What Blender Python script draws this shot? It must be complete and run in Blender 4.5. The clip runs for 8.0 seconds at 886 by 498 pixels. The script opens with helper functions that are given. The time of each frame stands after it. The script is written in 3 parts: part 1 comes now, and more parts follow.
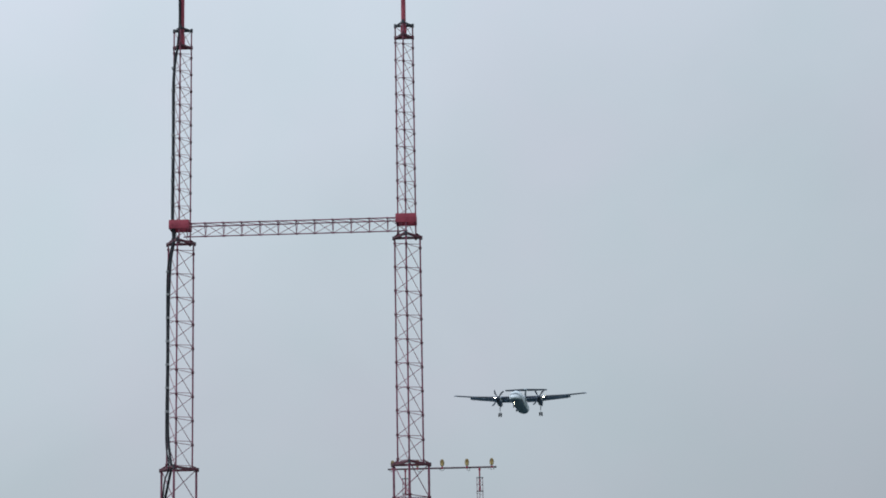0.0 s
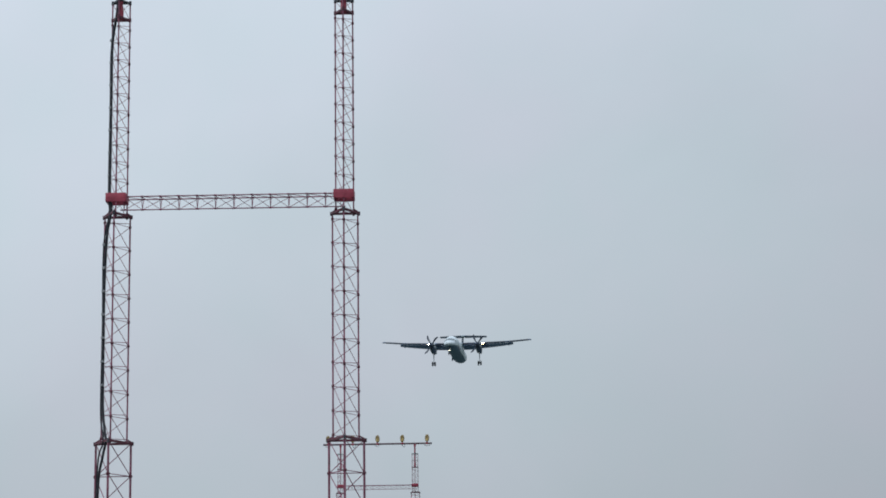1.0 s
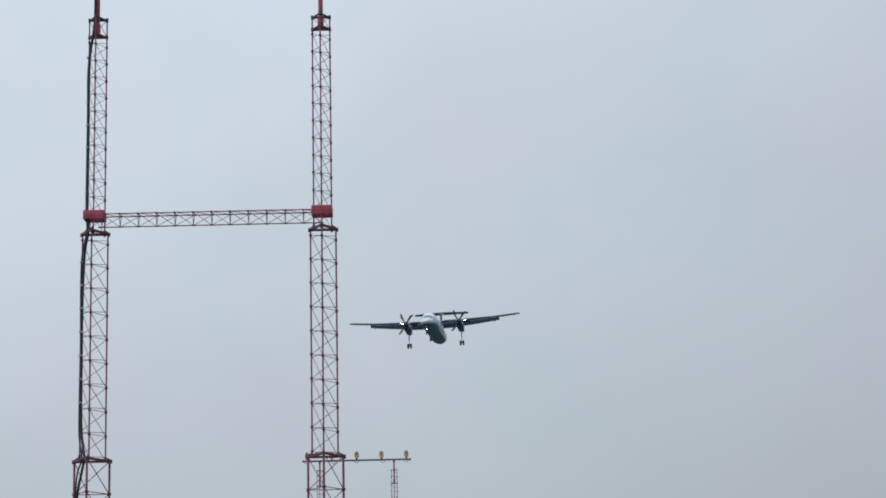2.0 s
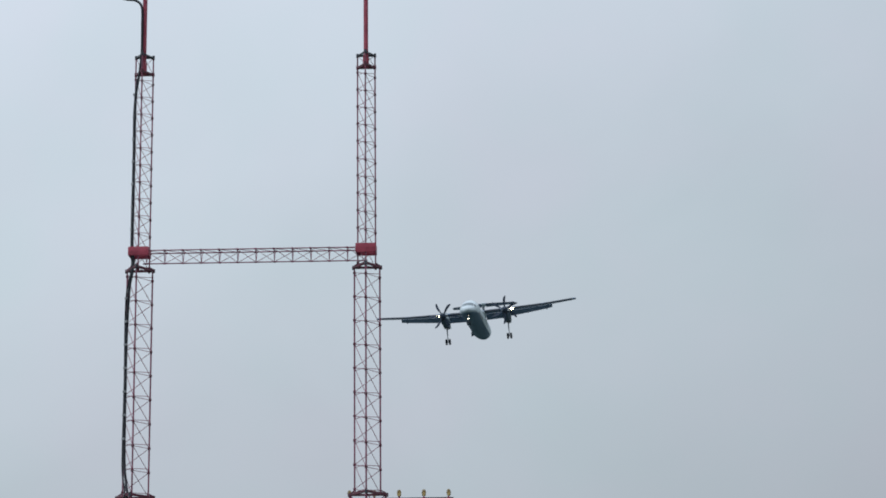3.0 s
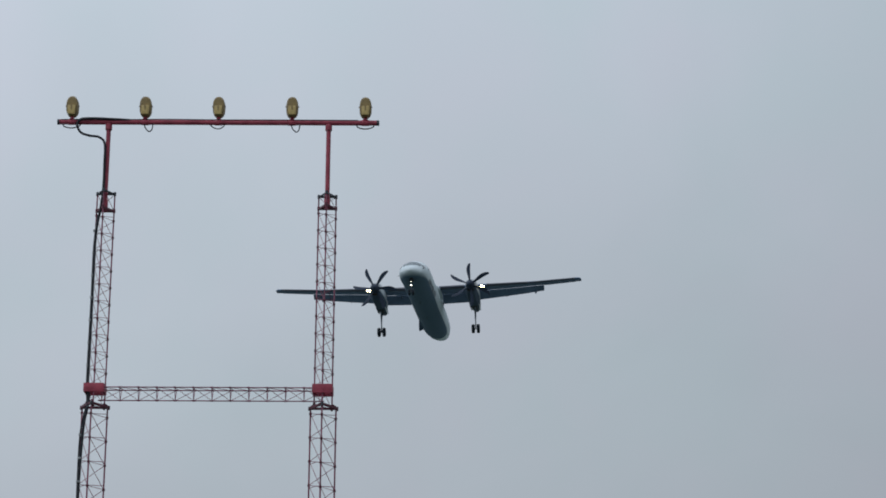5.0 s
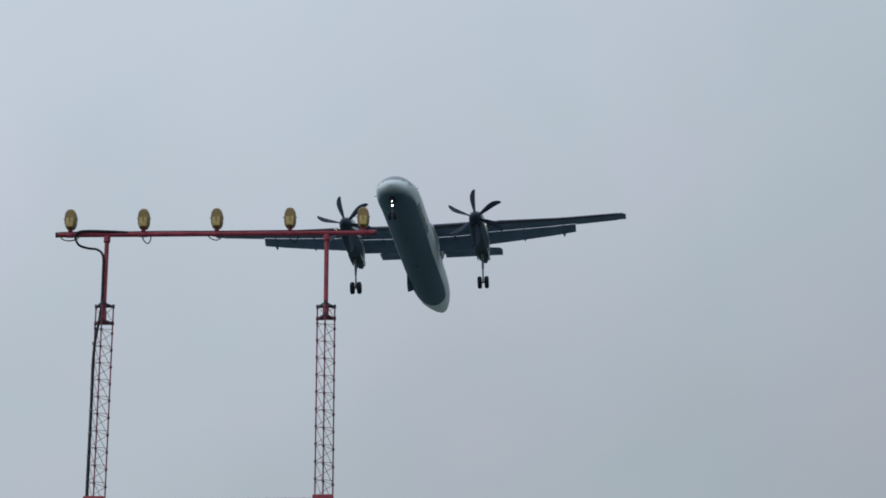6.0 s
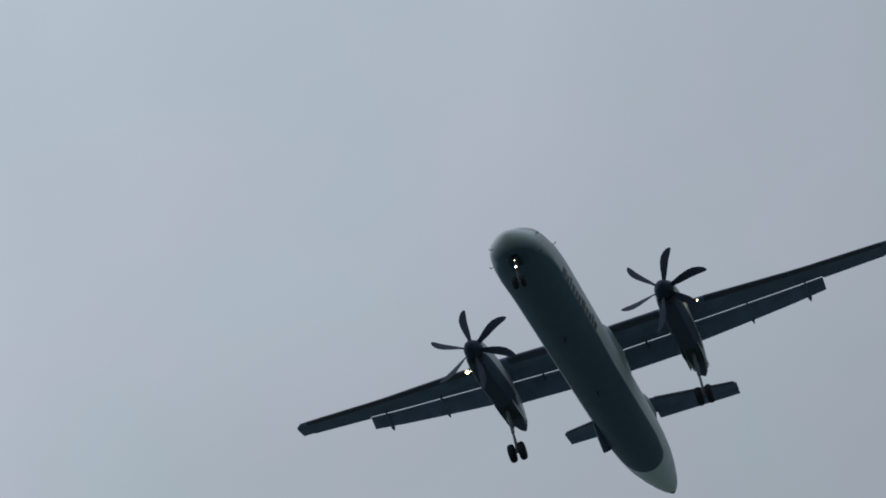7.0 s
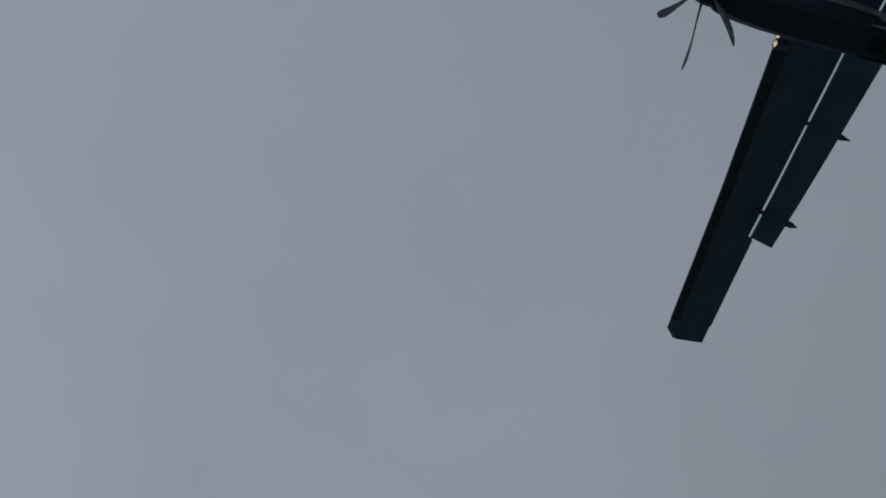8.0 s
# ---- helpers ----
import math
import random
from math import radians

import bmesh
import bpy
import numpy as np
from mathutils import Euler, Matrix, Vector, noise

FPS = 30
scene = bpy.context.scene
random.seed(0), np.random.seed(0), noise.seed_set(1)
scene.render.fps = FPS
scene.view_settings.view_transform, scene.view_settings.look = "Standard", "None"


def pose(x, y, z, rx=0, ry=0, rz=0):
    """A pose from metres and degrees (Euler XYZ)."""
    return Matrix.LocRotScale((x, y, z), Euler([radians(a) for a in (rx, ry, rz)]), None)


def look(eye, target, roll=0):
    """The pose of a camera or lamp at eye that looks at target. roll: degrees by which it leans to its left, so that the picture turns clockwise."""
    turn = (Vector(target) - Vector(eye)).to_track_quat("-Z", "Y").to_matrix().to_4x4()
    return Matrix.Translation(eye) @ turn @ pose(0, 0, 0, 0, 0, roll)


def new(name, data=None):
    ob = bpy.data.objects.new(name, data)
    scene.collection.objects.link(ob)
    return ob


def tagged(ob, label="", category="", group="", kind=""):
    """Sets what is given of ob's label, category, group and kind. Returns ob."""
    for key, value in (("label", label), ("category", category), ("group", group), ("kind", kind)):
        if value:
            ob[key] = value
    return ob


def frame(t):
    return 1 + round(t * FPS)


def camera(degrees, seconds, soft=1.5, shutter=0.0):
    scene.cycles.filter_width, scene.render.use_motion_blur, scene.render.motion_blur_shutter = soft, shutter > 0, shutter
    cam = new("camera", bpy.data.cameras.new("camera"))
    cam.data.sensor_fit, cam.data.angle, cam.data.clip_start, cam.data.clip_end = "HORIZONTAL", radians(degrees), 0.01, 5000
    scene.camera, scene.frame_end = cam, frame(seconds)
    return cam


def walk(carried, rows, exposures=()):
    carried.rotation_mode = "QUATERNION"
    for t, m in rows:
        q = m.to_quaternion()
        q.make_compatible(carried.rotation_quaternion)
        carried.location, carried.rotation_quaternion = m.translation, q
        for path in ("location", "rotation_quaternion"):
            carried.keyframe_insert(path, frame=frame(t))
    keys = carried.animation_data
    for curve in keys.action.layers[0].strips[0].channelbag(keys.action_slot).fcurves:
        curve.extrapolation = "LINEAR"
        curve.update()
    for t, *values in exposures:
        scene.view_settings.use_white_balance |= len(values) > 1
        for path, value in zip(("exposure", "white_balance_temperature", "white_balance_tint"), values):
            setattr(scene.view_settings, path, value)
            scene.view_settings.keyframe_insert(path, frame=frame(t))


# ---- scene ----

# ---------------------------------------------------------------- camera and its way
cam = camera(22.06, 8.0, soft=1.8)
EYE = (0.0, 0.0, 1.6)


def aim(yaw, pitch, roll):
    """A camera held at eye height: yaw to the right, pitch upwards, roll anticlockwise, in degrees."""
    return pose(*EYE, 90 + pitch, 0, -yaw) @ pose(0, 0, 0, 0, 0, roll)


CAMERA_ROWS = [
    (0.0, aim(-3.46, 12.30, -1.05)), (0.5, aim(-3.35, 11.94, -0.82)), (0.7, aim(-2.75, 11.82, -0.80)), (1.0, aim(-1.86, 11.68, -0.76)),
    (1.2, aim(-1.39, 11.63, -0.86)), (2.3, aim(-1.45, 12.36, -1.32)), (2.5, aim(-1.74, 12.56, -1.27)),
    (3.0, aim(-2.41, 13.05, -0.58)), (3.5, aim(-2.60, 13.72, 1.00)), (4.0, aim(-1.68, 14.71, 2.15)),
    (4.2, aim(-1.29, 15.10, 2.0)), (4.5, aim(-1.03, 15.67, 1.52)), (5.0, aim(-1.32, 16.65, 0.37)), (5.2, aim(-1.36, 17.09, 0.18)),
    (6.3, aim(-1.12, 21.51, -1.05)), (6.5, aim(-1.44, 23.62, -2.98)), (6.8, aim(-3.11, 27.90, -7.50)),
    (7.0, aim(-5.99, 31.70, -13.21)), (7.2, aim(-10.10, 35.73, -20.11)), (7.4, aim(-14.60, 40.01, -27.07)),
    (7.5, aim(-16.94, 42.23, -29.19)), (7.6, aim(-19.05, 44.56, -32.01)), (7.8, aim(-23.35, 49.47, -36.62)),
    (7.9, aim(-26.24, 51.98, -37.03)), (8.0, aim(-31.13, 54.57, -35.63)),
]
EXPOSURES = [(0.0, -0.05), (2.5, 0.0), (3.5, -0.12), (4.0, -0.21), (4.5, -0.46), (5.0, -0.38), (6.5, -0.52), (7.0, -0.97), (7.5, -1.59), (8.0, -2.15)]
walk(cam, CAMERA_ROWS, EXPOSURES)

# ---------------------------------------------------------------- sky and light
CLOUD_LEFT, CLOUD_RIGHT, CLOUD_LOW, CLOUD_HIGH = 1.30, 0.70, 0.79, 2.05
CLOUD_TONE_LOW, CLOUD_TONE_HIGH = (5.35, 6.0, 6.66), (5.25, 5.95, 7.0)
SUN_ELEVATION, SUN_TURN = 52.0, 215.0      # degrees; turn clockwise from +y


def build_sky():
    world = bpy.data.worlds.new("overcast_sky")
    world.use_nodes = True
    scene.world = world
    nt = world.node_tree
    nt.nodes.clear()
    out = nt.nodes.new("ShaderNodeOutputWorld")
    bg = nt.nodes.new("ShaderNodeBackground")
    sky = nt.nodes.new("ShaderNodeTexSky")
    sky.sky_type, sky.sun_disc = "NISHITA", False
    sky.sun_elevation, sky.sun_rotation = radians(SUN_ELEVATION), radians(SUN_TURN)
    sky.air_density, sky.dust_density, sky.ozone_density = 1.0, 4.0, 1.0
    where = nt.nodes.new("ShaderNodeTexCoord")
    split = nt.nodes.new("ShaderNodeSeparateXYZ")
    nt.links.new(where.outputs["Generated"], split.inputs["Vector"])
    big = nt.nodes.new("ShaderNodeTexNoise")
    big.inputs["Scale"].default_value, big.inputs["Detail"].default_value = 5.0, 4.0
    big.inputs["Roughness"].default_value, big.inputs["Distortion"].default_value = 0.5, 0.5
    nt.links.new(where.outputs["Generated"], big.inputs["Vector"])

    def scaled(socket, lo, hi, to_lo, to_hi):
        n = nt.nodes.new("ShaderNodeMapRange")
        for key, v in (("From Min", lo), ("From Max", hi), ("To Min", to_lo), ("To Max", to_hi)):
            n.inputs[key].default_value = v
        nt.links.new(socket, n.inputs["Value"])
        return n.outputs["Result"]

    def product(a, b):
        n = nt.nodes.new("ShaderNodeMath")
        n.operation = "MULTIPLY"
        nt.links.new(a, n.inputs[0])
        nt.links.new(b, n.inputs[1])
        return n.outputs["Value"]

    # the cloud deck is thinner towards -x and heavier towards +x, with soft billows
    bright = product(scaled(split.outputs["X"], -0.5, 0.5, CLOUD_LEFT, CLOUD_RIGHT), scaled(big.outputs["Fac"], 0.3, 0.7, 0.96, 1.04))
    bright = product(bright, scaled(split.outputs["Z"], 0.05, 0.95, CLOUD_LOW, CLOUD_HIGH))
    ramp = nt.nodes.new("ShaderNodeVectorMath")
    ramp.operation = "SCALE"
    tone = nt.nodes.new("ShaderNodeMix")
    tone.data_type = "RGBA"
    tone.inputs["A"].default_value, tone.inputs["B"].default_value = (*CLOUD_TONE_LOW, 1), (*CLOUD_TONE_HIGH, 1)
    nt.links.new(scaled(split.outputs["Z"], 0.2, 0.85, 0.0, 1.0), tone.inputs["Factor"])
    blotch = nt.nodes.new("ShaderNodeTexNoise")
    blotch.inputs["Scale"].default_value, blotch.inputs["Detail"].default_value = 11.0, 3.0
    nt.links.new(where.outputs["Generated"], blotch.inputs["Vector"])
    tinge = nt.nodes.new("ShaderNodeMix")
    tinge.data_type, tinge.blend_type = "RGBA", "MULTIPLY"
    tinge.inputs["Factor"].default_value = 1.0
    shade = nt.nodes.new("ShaderNodeMix")
    shade.data_type = "RGBA"
    shade.inputs["A"].default_value, shade.inputs["B"].default_value = (0.970, 1.002, 0.992, 1), (1.022, 0.996, 1.010, 1)
    nt.links.new(scaled(blotch.outputs["Fac"], 0.35, 0.65, 0.0, 1.0), shade.inputs["Factor"])
    nt.links.new(tone.outputs["Result"], tinge.inputs["A"])
    nt.links.new(shade.outputs["Result"], tinge.inputs["B"])
    nt.links.new(tinge.outputs["Result"], ramp.inputs[0])
    nt.links.new(bright, ramp.inputs["Scale"])
    mix = nt.nodes.new("ShaderNodeMix")
    mix.data_type = "RGBA"
    mix.inputs["Factor"].default_value = 0.94
    nt.links.new(sky.outputs["Color"], mix.inputs["A"])
    nt.links.new(ramp.outputs["Vector"], mix.inputs["B"])
    nt.links.new(mix.outputs["Result"], bg.inputs["Color"])
    bg.inputs["Strength"].default_value = 0.10
    nt.links.new(bg.outputs["Background"], out.inputs["Surface"])
    lamp = bpy.data.lights.new("veiled_sun", "SUN")
    lamp.energy, lamp.angle, lamp.color = 0.4, radians(25), (1.0, 0.97, 0.92)
    sun = new("veiled_sun", lamp)
    e, a = radians(SUN_ELEVATION), radians(SUN_TURN)
    away = Vector((math.cos(e) * math.sin(a), math.cos(e) * math.cos(a), math.sin(e)))
    sun.matrix_world = look(away * 100, (0, 0, 0))


build_sky()


# ---------------------------------------------------------------- materials
def surface(name, base, rough=0.5, metal=0.0, vary=0.12, scale=3.0, fine=40.0, bump=0.02, coat=0.0, tint=None, shine=0.5):
    """A painted or raw surface with stains at one scale and grain at another, in the object's own metres."""
    m = bpy.data.materials.new(name)
    m.use_nodes = True
    nt = m.node_tree
    bsdf = nt.nodes["Principled BSDF"]
    where = nt.nodes.new("ShaderNodeTexCoord")
    n1, n2 = nt.nodes.new("ShaderNodeTexNoise"), nt.nodes.new("ShaderNodeTexNoise")
    n1.inputs["Scale"].default_value, n1.inputs["Detail"].default_value = scale, 4
    n2.inputs["Scale"].default_value, n2.inputs["Detail"].default_value = fine, 3
    for n in (n1, n2):
        nt.links.new(where.outputs["Object"], n.inputs["Vector"])
    ramp = nt.nodes.new("ShaderNodeValToRGB")
    dark = tuple(c * (1 - vary) for c in base)
    light = tint or tuple(min(1, c * (1 + vary)) for c in base)
    ramp.color_ramp.elements[0].position, ramp.color_ramp.elements[0].color = 0.32, (*dark, 1)
    ramp.color_ramp.elements[1].position, ramp.color_ramp.elements[1].color = 0.70, (*light, 1)
    nt.links.new(n1.outputs["Fac"], ramp.inputs["Fac"])
    nt.links.new(ramp.outputs["Color"], bsdf.inputs["Base Color"])
    rr = nt.nodes.new("ShaderNodeMapRange")
    rr.inputs["To Min"].default_value, rr.inputs["To Max"].default_value = max(0.03, rough - 0.1), min(1, rough + 0.12)
    nt.links.new(n2.outputs["Fac"], rr.inputs["Value"])
    nt.links.new(rr.outputs["Result"], bsdf.inputs["Roughness"])
    bsdf.inputs["Metallic"].default_value = metal
    bsdf.inputs["Coat Weight"].default_value = coat
    bsdf.inputs["Specular IOR Level"].default_value = shine
    if bump:
        b = nt.nodes.new("ShaderNodeBump")
        b.inputs["Strength"].default_value, b.inputs["Distance"].default_value = 0.4, bump
        nt.links.new(n2.outputs["Fac"], b.inputs["Height"])
        nt.links.new(b.outputs["Normal"], bsdf.inputs["Normal"])
    return m


def glow(name, colour, strength):
    m = bpy.data.materials.new(name)
    m.use_nodes = True
    bsdf = m.node_tree.nodes["Principled BSDF"]
    bsdf.inputs["Base Color"].default_value = (*colour, 1)
    bsdf.inputs["Emission Color"].default_value = (*colour, 1)
    bsdf.inputs["Emission Strength"].default_value = strength
    return m


def two_tone(name, upper, lower, lower_light, line, rough=0.4, nose_shade=1.0):
    """Paint in two colours parted along a line, given as (y, z) pairs from the tail forwards, each with stains of its
    own;
    the last argument: how much wider the edge blurs ahead of y = 13 than behind y = 9, which paints the nose's shading
    in."""
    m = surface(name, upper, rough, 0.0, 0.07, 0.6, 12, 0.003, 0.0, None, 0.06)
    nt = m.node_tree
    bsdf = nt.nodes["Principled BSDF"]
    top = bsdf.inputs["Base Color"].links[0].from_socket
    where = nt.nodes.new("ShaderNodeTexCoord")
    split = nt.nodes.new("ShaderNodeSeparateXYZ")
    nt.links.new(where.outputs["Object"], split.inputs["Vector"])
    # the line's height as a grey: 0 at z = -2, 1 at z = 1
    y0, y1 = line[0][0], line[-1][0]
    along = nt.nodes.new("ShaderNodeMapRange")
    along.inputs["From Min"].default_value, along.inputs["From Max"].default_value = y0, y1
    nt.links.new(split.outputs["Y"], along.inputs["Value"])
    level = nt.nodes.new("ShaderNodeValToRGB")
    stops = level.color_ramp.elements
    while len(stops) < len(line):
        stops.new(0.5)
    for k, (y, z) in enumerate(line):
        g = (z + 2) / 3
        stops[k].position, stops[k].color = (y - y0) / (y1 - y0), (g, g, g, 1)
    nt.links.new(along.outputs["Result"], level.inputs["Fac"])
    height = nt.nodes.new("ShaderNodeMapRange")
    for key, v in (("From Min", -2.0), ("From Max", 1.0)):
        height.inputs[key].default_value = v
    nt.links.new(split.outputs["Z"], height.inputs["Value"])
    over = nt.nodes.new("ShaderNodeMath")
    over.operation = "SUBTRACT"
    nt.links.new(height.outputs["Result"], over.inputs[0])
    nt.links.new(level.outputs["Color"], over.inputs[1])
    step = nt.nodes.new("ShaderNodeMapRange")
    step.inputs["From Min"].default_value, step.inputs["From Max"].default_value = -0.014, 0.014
    # wider blur towards the nose: gradual shade put into the colour
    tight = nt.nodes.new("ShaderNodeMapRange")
    for key, v in (("From Min", 9.0), ("From Max", 13.0), ("To Min", 1.0), ("To Max", 1.0 / nose_shade)):
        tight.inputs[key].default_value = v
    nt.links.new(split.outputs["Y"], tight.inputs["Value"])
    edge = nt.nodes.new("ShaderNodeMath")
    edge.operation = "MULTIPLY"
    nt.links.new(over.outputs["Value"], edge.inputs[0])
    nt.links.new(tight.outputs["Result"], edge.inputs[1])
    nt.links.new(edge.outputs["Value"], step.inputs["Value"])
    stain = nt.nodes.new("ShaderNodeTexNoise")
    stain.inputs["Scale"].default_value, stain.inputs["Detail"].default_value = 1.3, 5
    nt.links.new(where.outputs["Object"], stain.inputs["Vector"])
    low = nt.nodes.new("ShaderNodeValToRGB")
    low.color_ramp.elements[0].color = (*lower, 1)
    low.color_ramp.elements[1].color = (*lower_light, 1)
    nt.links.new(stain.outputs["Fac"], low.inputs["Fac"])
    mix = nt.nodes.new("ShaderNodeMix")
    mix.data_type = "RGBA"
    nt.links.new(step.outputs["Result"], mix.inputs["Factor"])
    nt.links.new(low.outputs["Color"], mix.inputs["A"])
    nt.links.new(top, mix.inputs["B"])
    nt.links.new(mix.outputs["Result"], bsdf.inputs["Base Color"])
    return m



MAST_RED = surface("weathered_red_paint", (0.34, 0.033, 0.070), 0.55, 0.0, 0.3, 6, 60, 0.002, 0, (0.43, 0.06, 0.095))
BRACE_RED = surface("dull_red_steel", (0.245, 0.074, 0.117), 0.6, 0.1, 0.35, 9, 60, 0.001)
JOINT_RED = surface("dark_red_joint_paint", (0.12, 0.024, 0.042), 0.6, 0.0, 0.3, 7, 60, 0.001)
GREY_BAR = surface("faded_bar_paint", (0.13, 0.085, 0.10), 0.6, 0.2, 0.25, 5, 60, 0.001)
GALVANISED = surface("galvanised_steel", (0.30, 0.31, 0.32), 0.5, 0.6, 0.2, 8, 80, 0.001)
DARK_STEEL = surface("dark_steel_fitting", (0.050, 0.054, 0.066), 0.6, 0.2, 0.3, 12, 80, 0.001)
RUBBER = surface("black_cable_sheath", (0.012, 0.013, 0.020), 0.7, 0.0, 0.3, 6, 70, 0.002)
LAMP_YELLOW = surface("aged_yellow_enamel", (0.25, 0.170, 0.058), 0.5, 0.0, 0.25, 14, 90, 0.001)
LAMP_PALE = surface("pale_yellow_cover", (0.52, 0.375, 0.14), 0.45, 0.0, 0.18, 14, 90, 0.001)
LAMP_GLASS = surface("lamp_lens", (0.55, 0.57, 0.58), 0.1, 0.0, 0.05, 10, 60, 0.0)
WING_GREY = surface("wing_grey_paint", (0.150, 0.206, 0.305), 0.65, 0.0, 0.16, 1.2, 18, 0.002, 0.0, None, 0.08)
DEICE_BLACK = surface("black_deicing_boot", (0.050, 0.060, 0.088), 0.55, 0.0, 0.2, 3, 40, 0.001)
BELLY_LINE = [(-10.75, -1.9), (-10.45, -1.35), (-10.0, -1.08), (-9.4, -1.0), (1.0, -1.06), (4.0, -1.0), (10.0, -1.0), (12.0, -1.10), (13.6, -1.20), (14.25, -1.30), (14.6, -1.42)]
# crisp belly paint aft; the blurred nose edge is shading put into the colour
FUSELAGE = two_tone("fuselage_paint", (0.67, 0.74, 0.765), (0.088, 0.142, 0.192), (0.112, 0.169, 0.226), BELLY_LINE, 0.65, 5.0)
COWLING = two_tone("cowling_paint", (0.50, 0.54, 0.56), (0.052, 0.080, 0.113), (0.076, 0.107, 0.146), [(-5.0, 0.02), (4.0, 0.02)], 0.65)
NACELLE = surface("nacelle_dark_paint", (0.06, 0.09, 0.11), 0.5, 0.0, 0.18, 1.5, 20, 0.002, 0.0, None, 0.35)
NACELLE_PALE = surface("nacelle_pale_panel", (0.70, 0.73, 0.75), 0.4, 0.0, 0.12, 2, 20, 0.002)
BLADE = surface("black_propeller_blade", (0.022, 0.035, 0.062), 0.6, 0.0, 0.2, 3, 40, 0.001, 0.0, None, 0.3)
TYRE = surface("black_tyre_rubber", (0.018, 0.025, 0.033), 0.8, 0.0, 0.2, 5, 60, 0.003, 0.0, None, 0.15)
GEAR_STEEL = surface("grey_gear_steel", (0.15, 0.18, 0.22), 0.45, 0.2, 0.15, 6, 50, 0.001)
BAY_DARK = surface("unlit_bay_lining", (0.03, 0.032, 0.034), 0.8, 0.0, 0.2, 3, 30, 0.001)
TITLE = surface("dark_title_paint", (0.12, 0.145, 0.175), 0.5, 0.0, 0.15, 4, 30, 0.0)
COCKPIT = surface("dark_cockpit_glass", (0.15, 0.185, 0.20), 0.12, 0.0, 0.1, 2, 10, 0.0)
GLOW_WHITE = glow("landing_light_glow", (1.0, 0.74, 0.38), 48)
GLOW_NOSE = glow("taxi_light_glow", (1.0, 0.88, 0.68), 22)
GRASS = surface("mown_airfield_grass", (0.099, 0.130, 0.112), 0.9, 0.0, 0.35, 0.08, 2.0, 0.05)
CONCRETE = surface("footing_concrete", (0.32, 0.31, 0.29), 0.85, 0.0, 0.15, 3, 50, 0.01)


# ---------------------------------------------------------------- mesh helpers
def part(name, bm, material, parent=None, label="", smooth=None):
    """One mesh object from a bmesh; smooth: the angle in degrees under which edges are shaded round."""
    mesh = bpy.data.meshes.new(name)
    bmesh.ops.recalc_face_normals(bm, faces=bm.faces)
    if smooth:
        for e in bm.edges:
            e.smooth = len(e.link_faces) == 2 and e.calc_face_angle(0) < radians(smooth)
        for f in bm.faces:
            f.smooth = True
    bm.to_mesh(mesh)
    bm.free()
    mesh.materials.append(material)
    ob = new(name, mesh)
    ob.parent = parent
    return tagged(ob, label)


def loft(bm, rings, cap=True, closed=True):
    """Skin over rings of equal count."""
    made = [[bm.verts.new(p) for p in ring] for ring in rings]
    n = len(made[0])
    for a, b in zip(made, made[1:]):
        for i in range(n if closed else n - 1):
            j = (i + 1) % n
            bm.faces.new((a[i], a[j], b[j], b[i]))
    if cap:
        for ring in (made[0], made[-1]):
            bm.faces.new(ring)
    return made


def tube(bm, p, q, r, n=6, r2=None):
    """A round bar from p to q."""
    p, q = Vector(p), Vector(q)
    turn = (q - p).to_track_quat("Z", "Y")
    rings = []
    for c, rad in ((p, r), (q, r if r2 is None else r2)):
        rings.append([c + turn @ Vector((rad * math.cos(k * math.tau / n), rad * math.sin(k * math.tau / n), 0)) for k in range(n)])
    loft(bm, rings)


def sweep(bm, points, r, n=8, steps=6):
    """A round cable that runs smoothly through the points."""
    pts = [Vector(p) for p in points]
    path = []
    for i in range(len(pts) - 1):
        a, b, c, d = pts[max(i - 1, 0)], pts[i], pts[i + 1], pts[min(i + 2, len(pts) - 1)]
        for k in range(steps):
            t = k / steps
            path.append(0.5 * (2 * b + (c - a) * t + (2 * a - 5 * b + 4 * c - d) * t * t + (3 * b - a - 3 * c + d) * t ** 3))
    path.append(pts[-1])
    rings, side = [], Vector((0.3, 1, 0.2)).normalized()
    for i, p in enumerate(path):
        way = (path[min(i + 1, len(path) - 1)] - path[max(i - 1, 0)]).normalized()
        side = (side - way * side.dot(way)).normalized()
        up = way.cross(side)
        rings.append([p + r * (math.cos(k * math.tau / n) * side + math.sin(k * math.tau / n) * up) for k in range(n)])
    loft(bm, rings)


def block(bm, lo, hi, bevel=0.0):
    """A box between two corners, with its edges taken off."""
    c = [(a + b) / 2 for a, b in zip(lo, hi)]
    s = [b - a for a, b in zip(lo, hi)]
    made = bmesh.ops.create_cube(bm, size=1, matrix=Matrix.LocRotScale(c, None, s))
    if bevel:
        edges = {e for v in made["verts"] for e in v.link_edges}
        bmesh.ops.bevel(bm, geom=list(edges), offset=bevel, segments=2, affect="EDGES", profile=0.6)


def lathe(bm, profile, axis="y", n=20, at=(0, 0, 0)):
    """Turn (along, radius) pairs about an axis through a point."""
    rings = []
    for along, rad in profile:
        ring = []
        for k in range(n):
            c, s = rad * math.cos(k * math.tau / n), rad * math.sin(k * math.tau / n)
            v = {"x": (along, c, s), "y": (c, along, s), "z": (c, s, along)}[axis]
            ring.append(Vector(v) + Vector(at))
        rings.append(ring)
    loft(bm, rings)


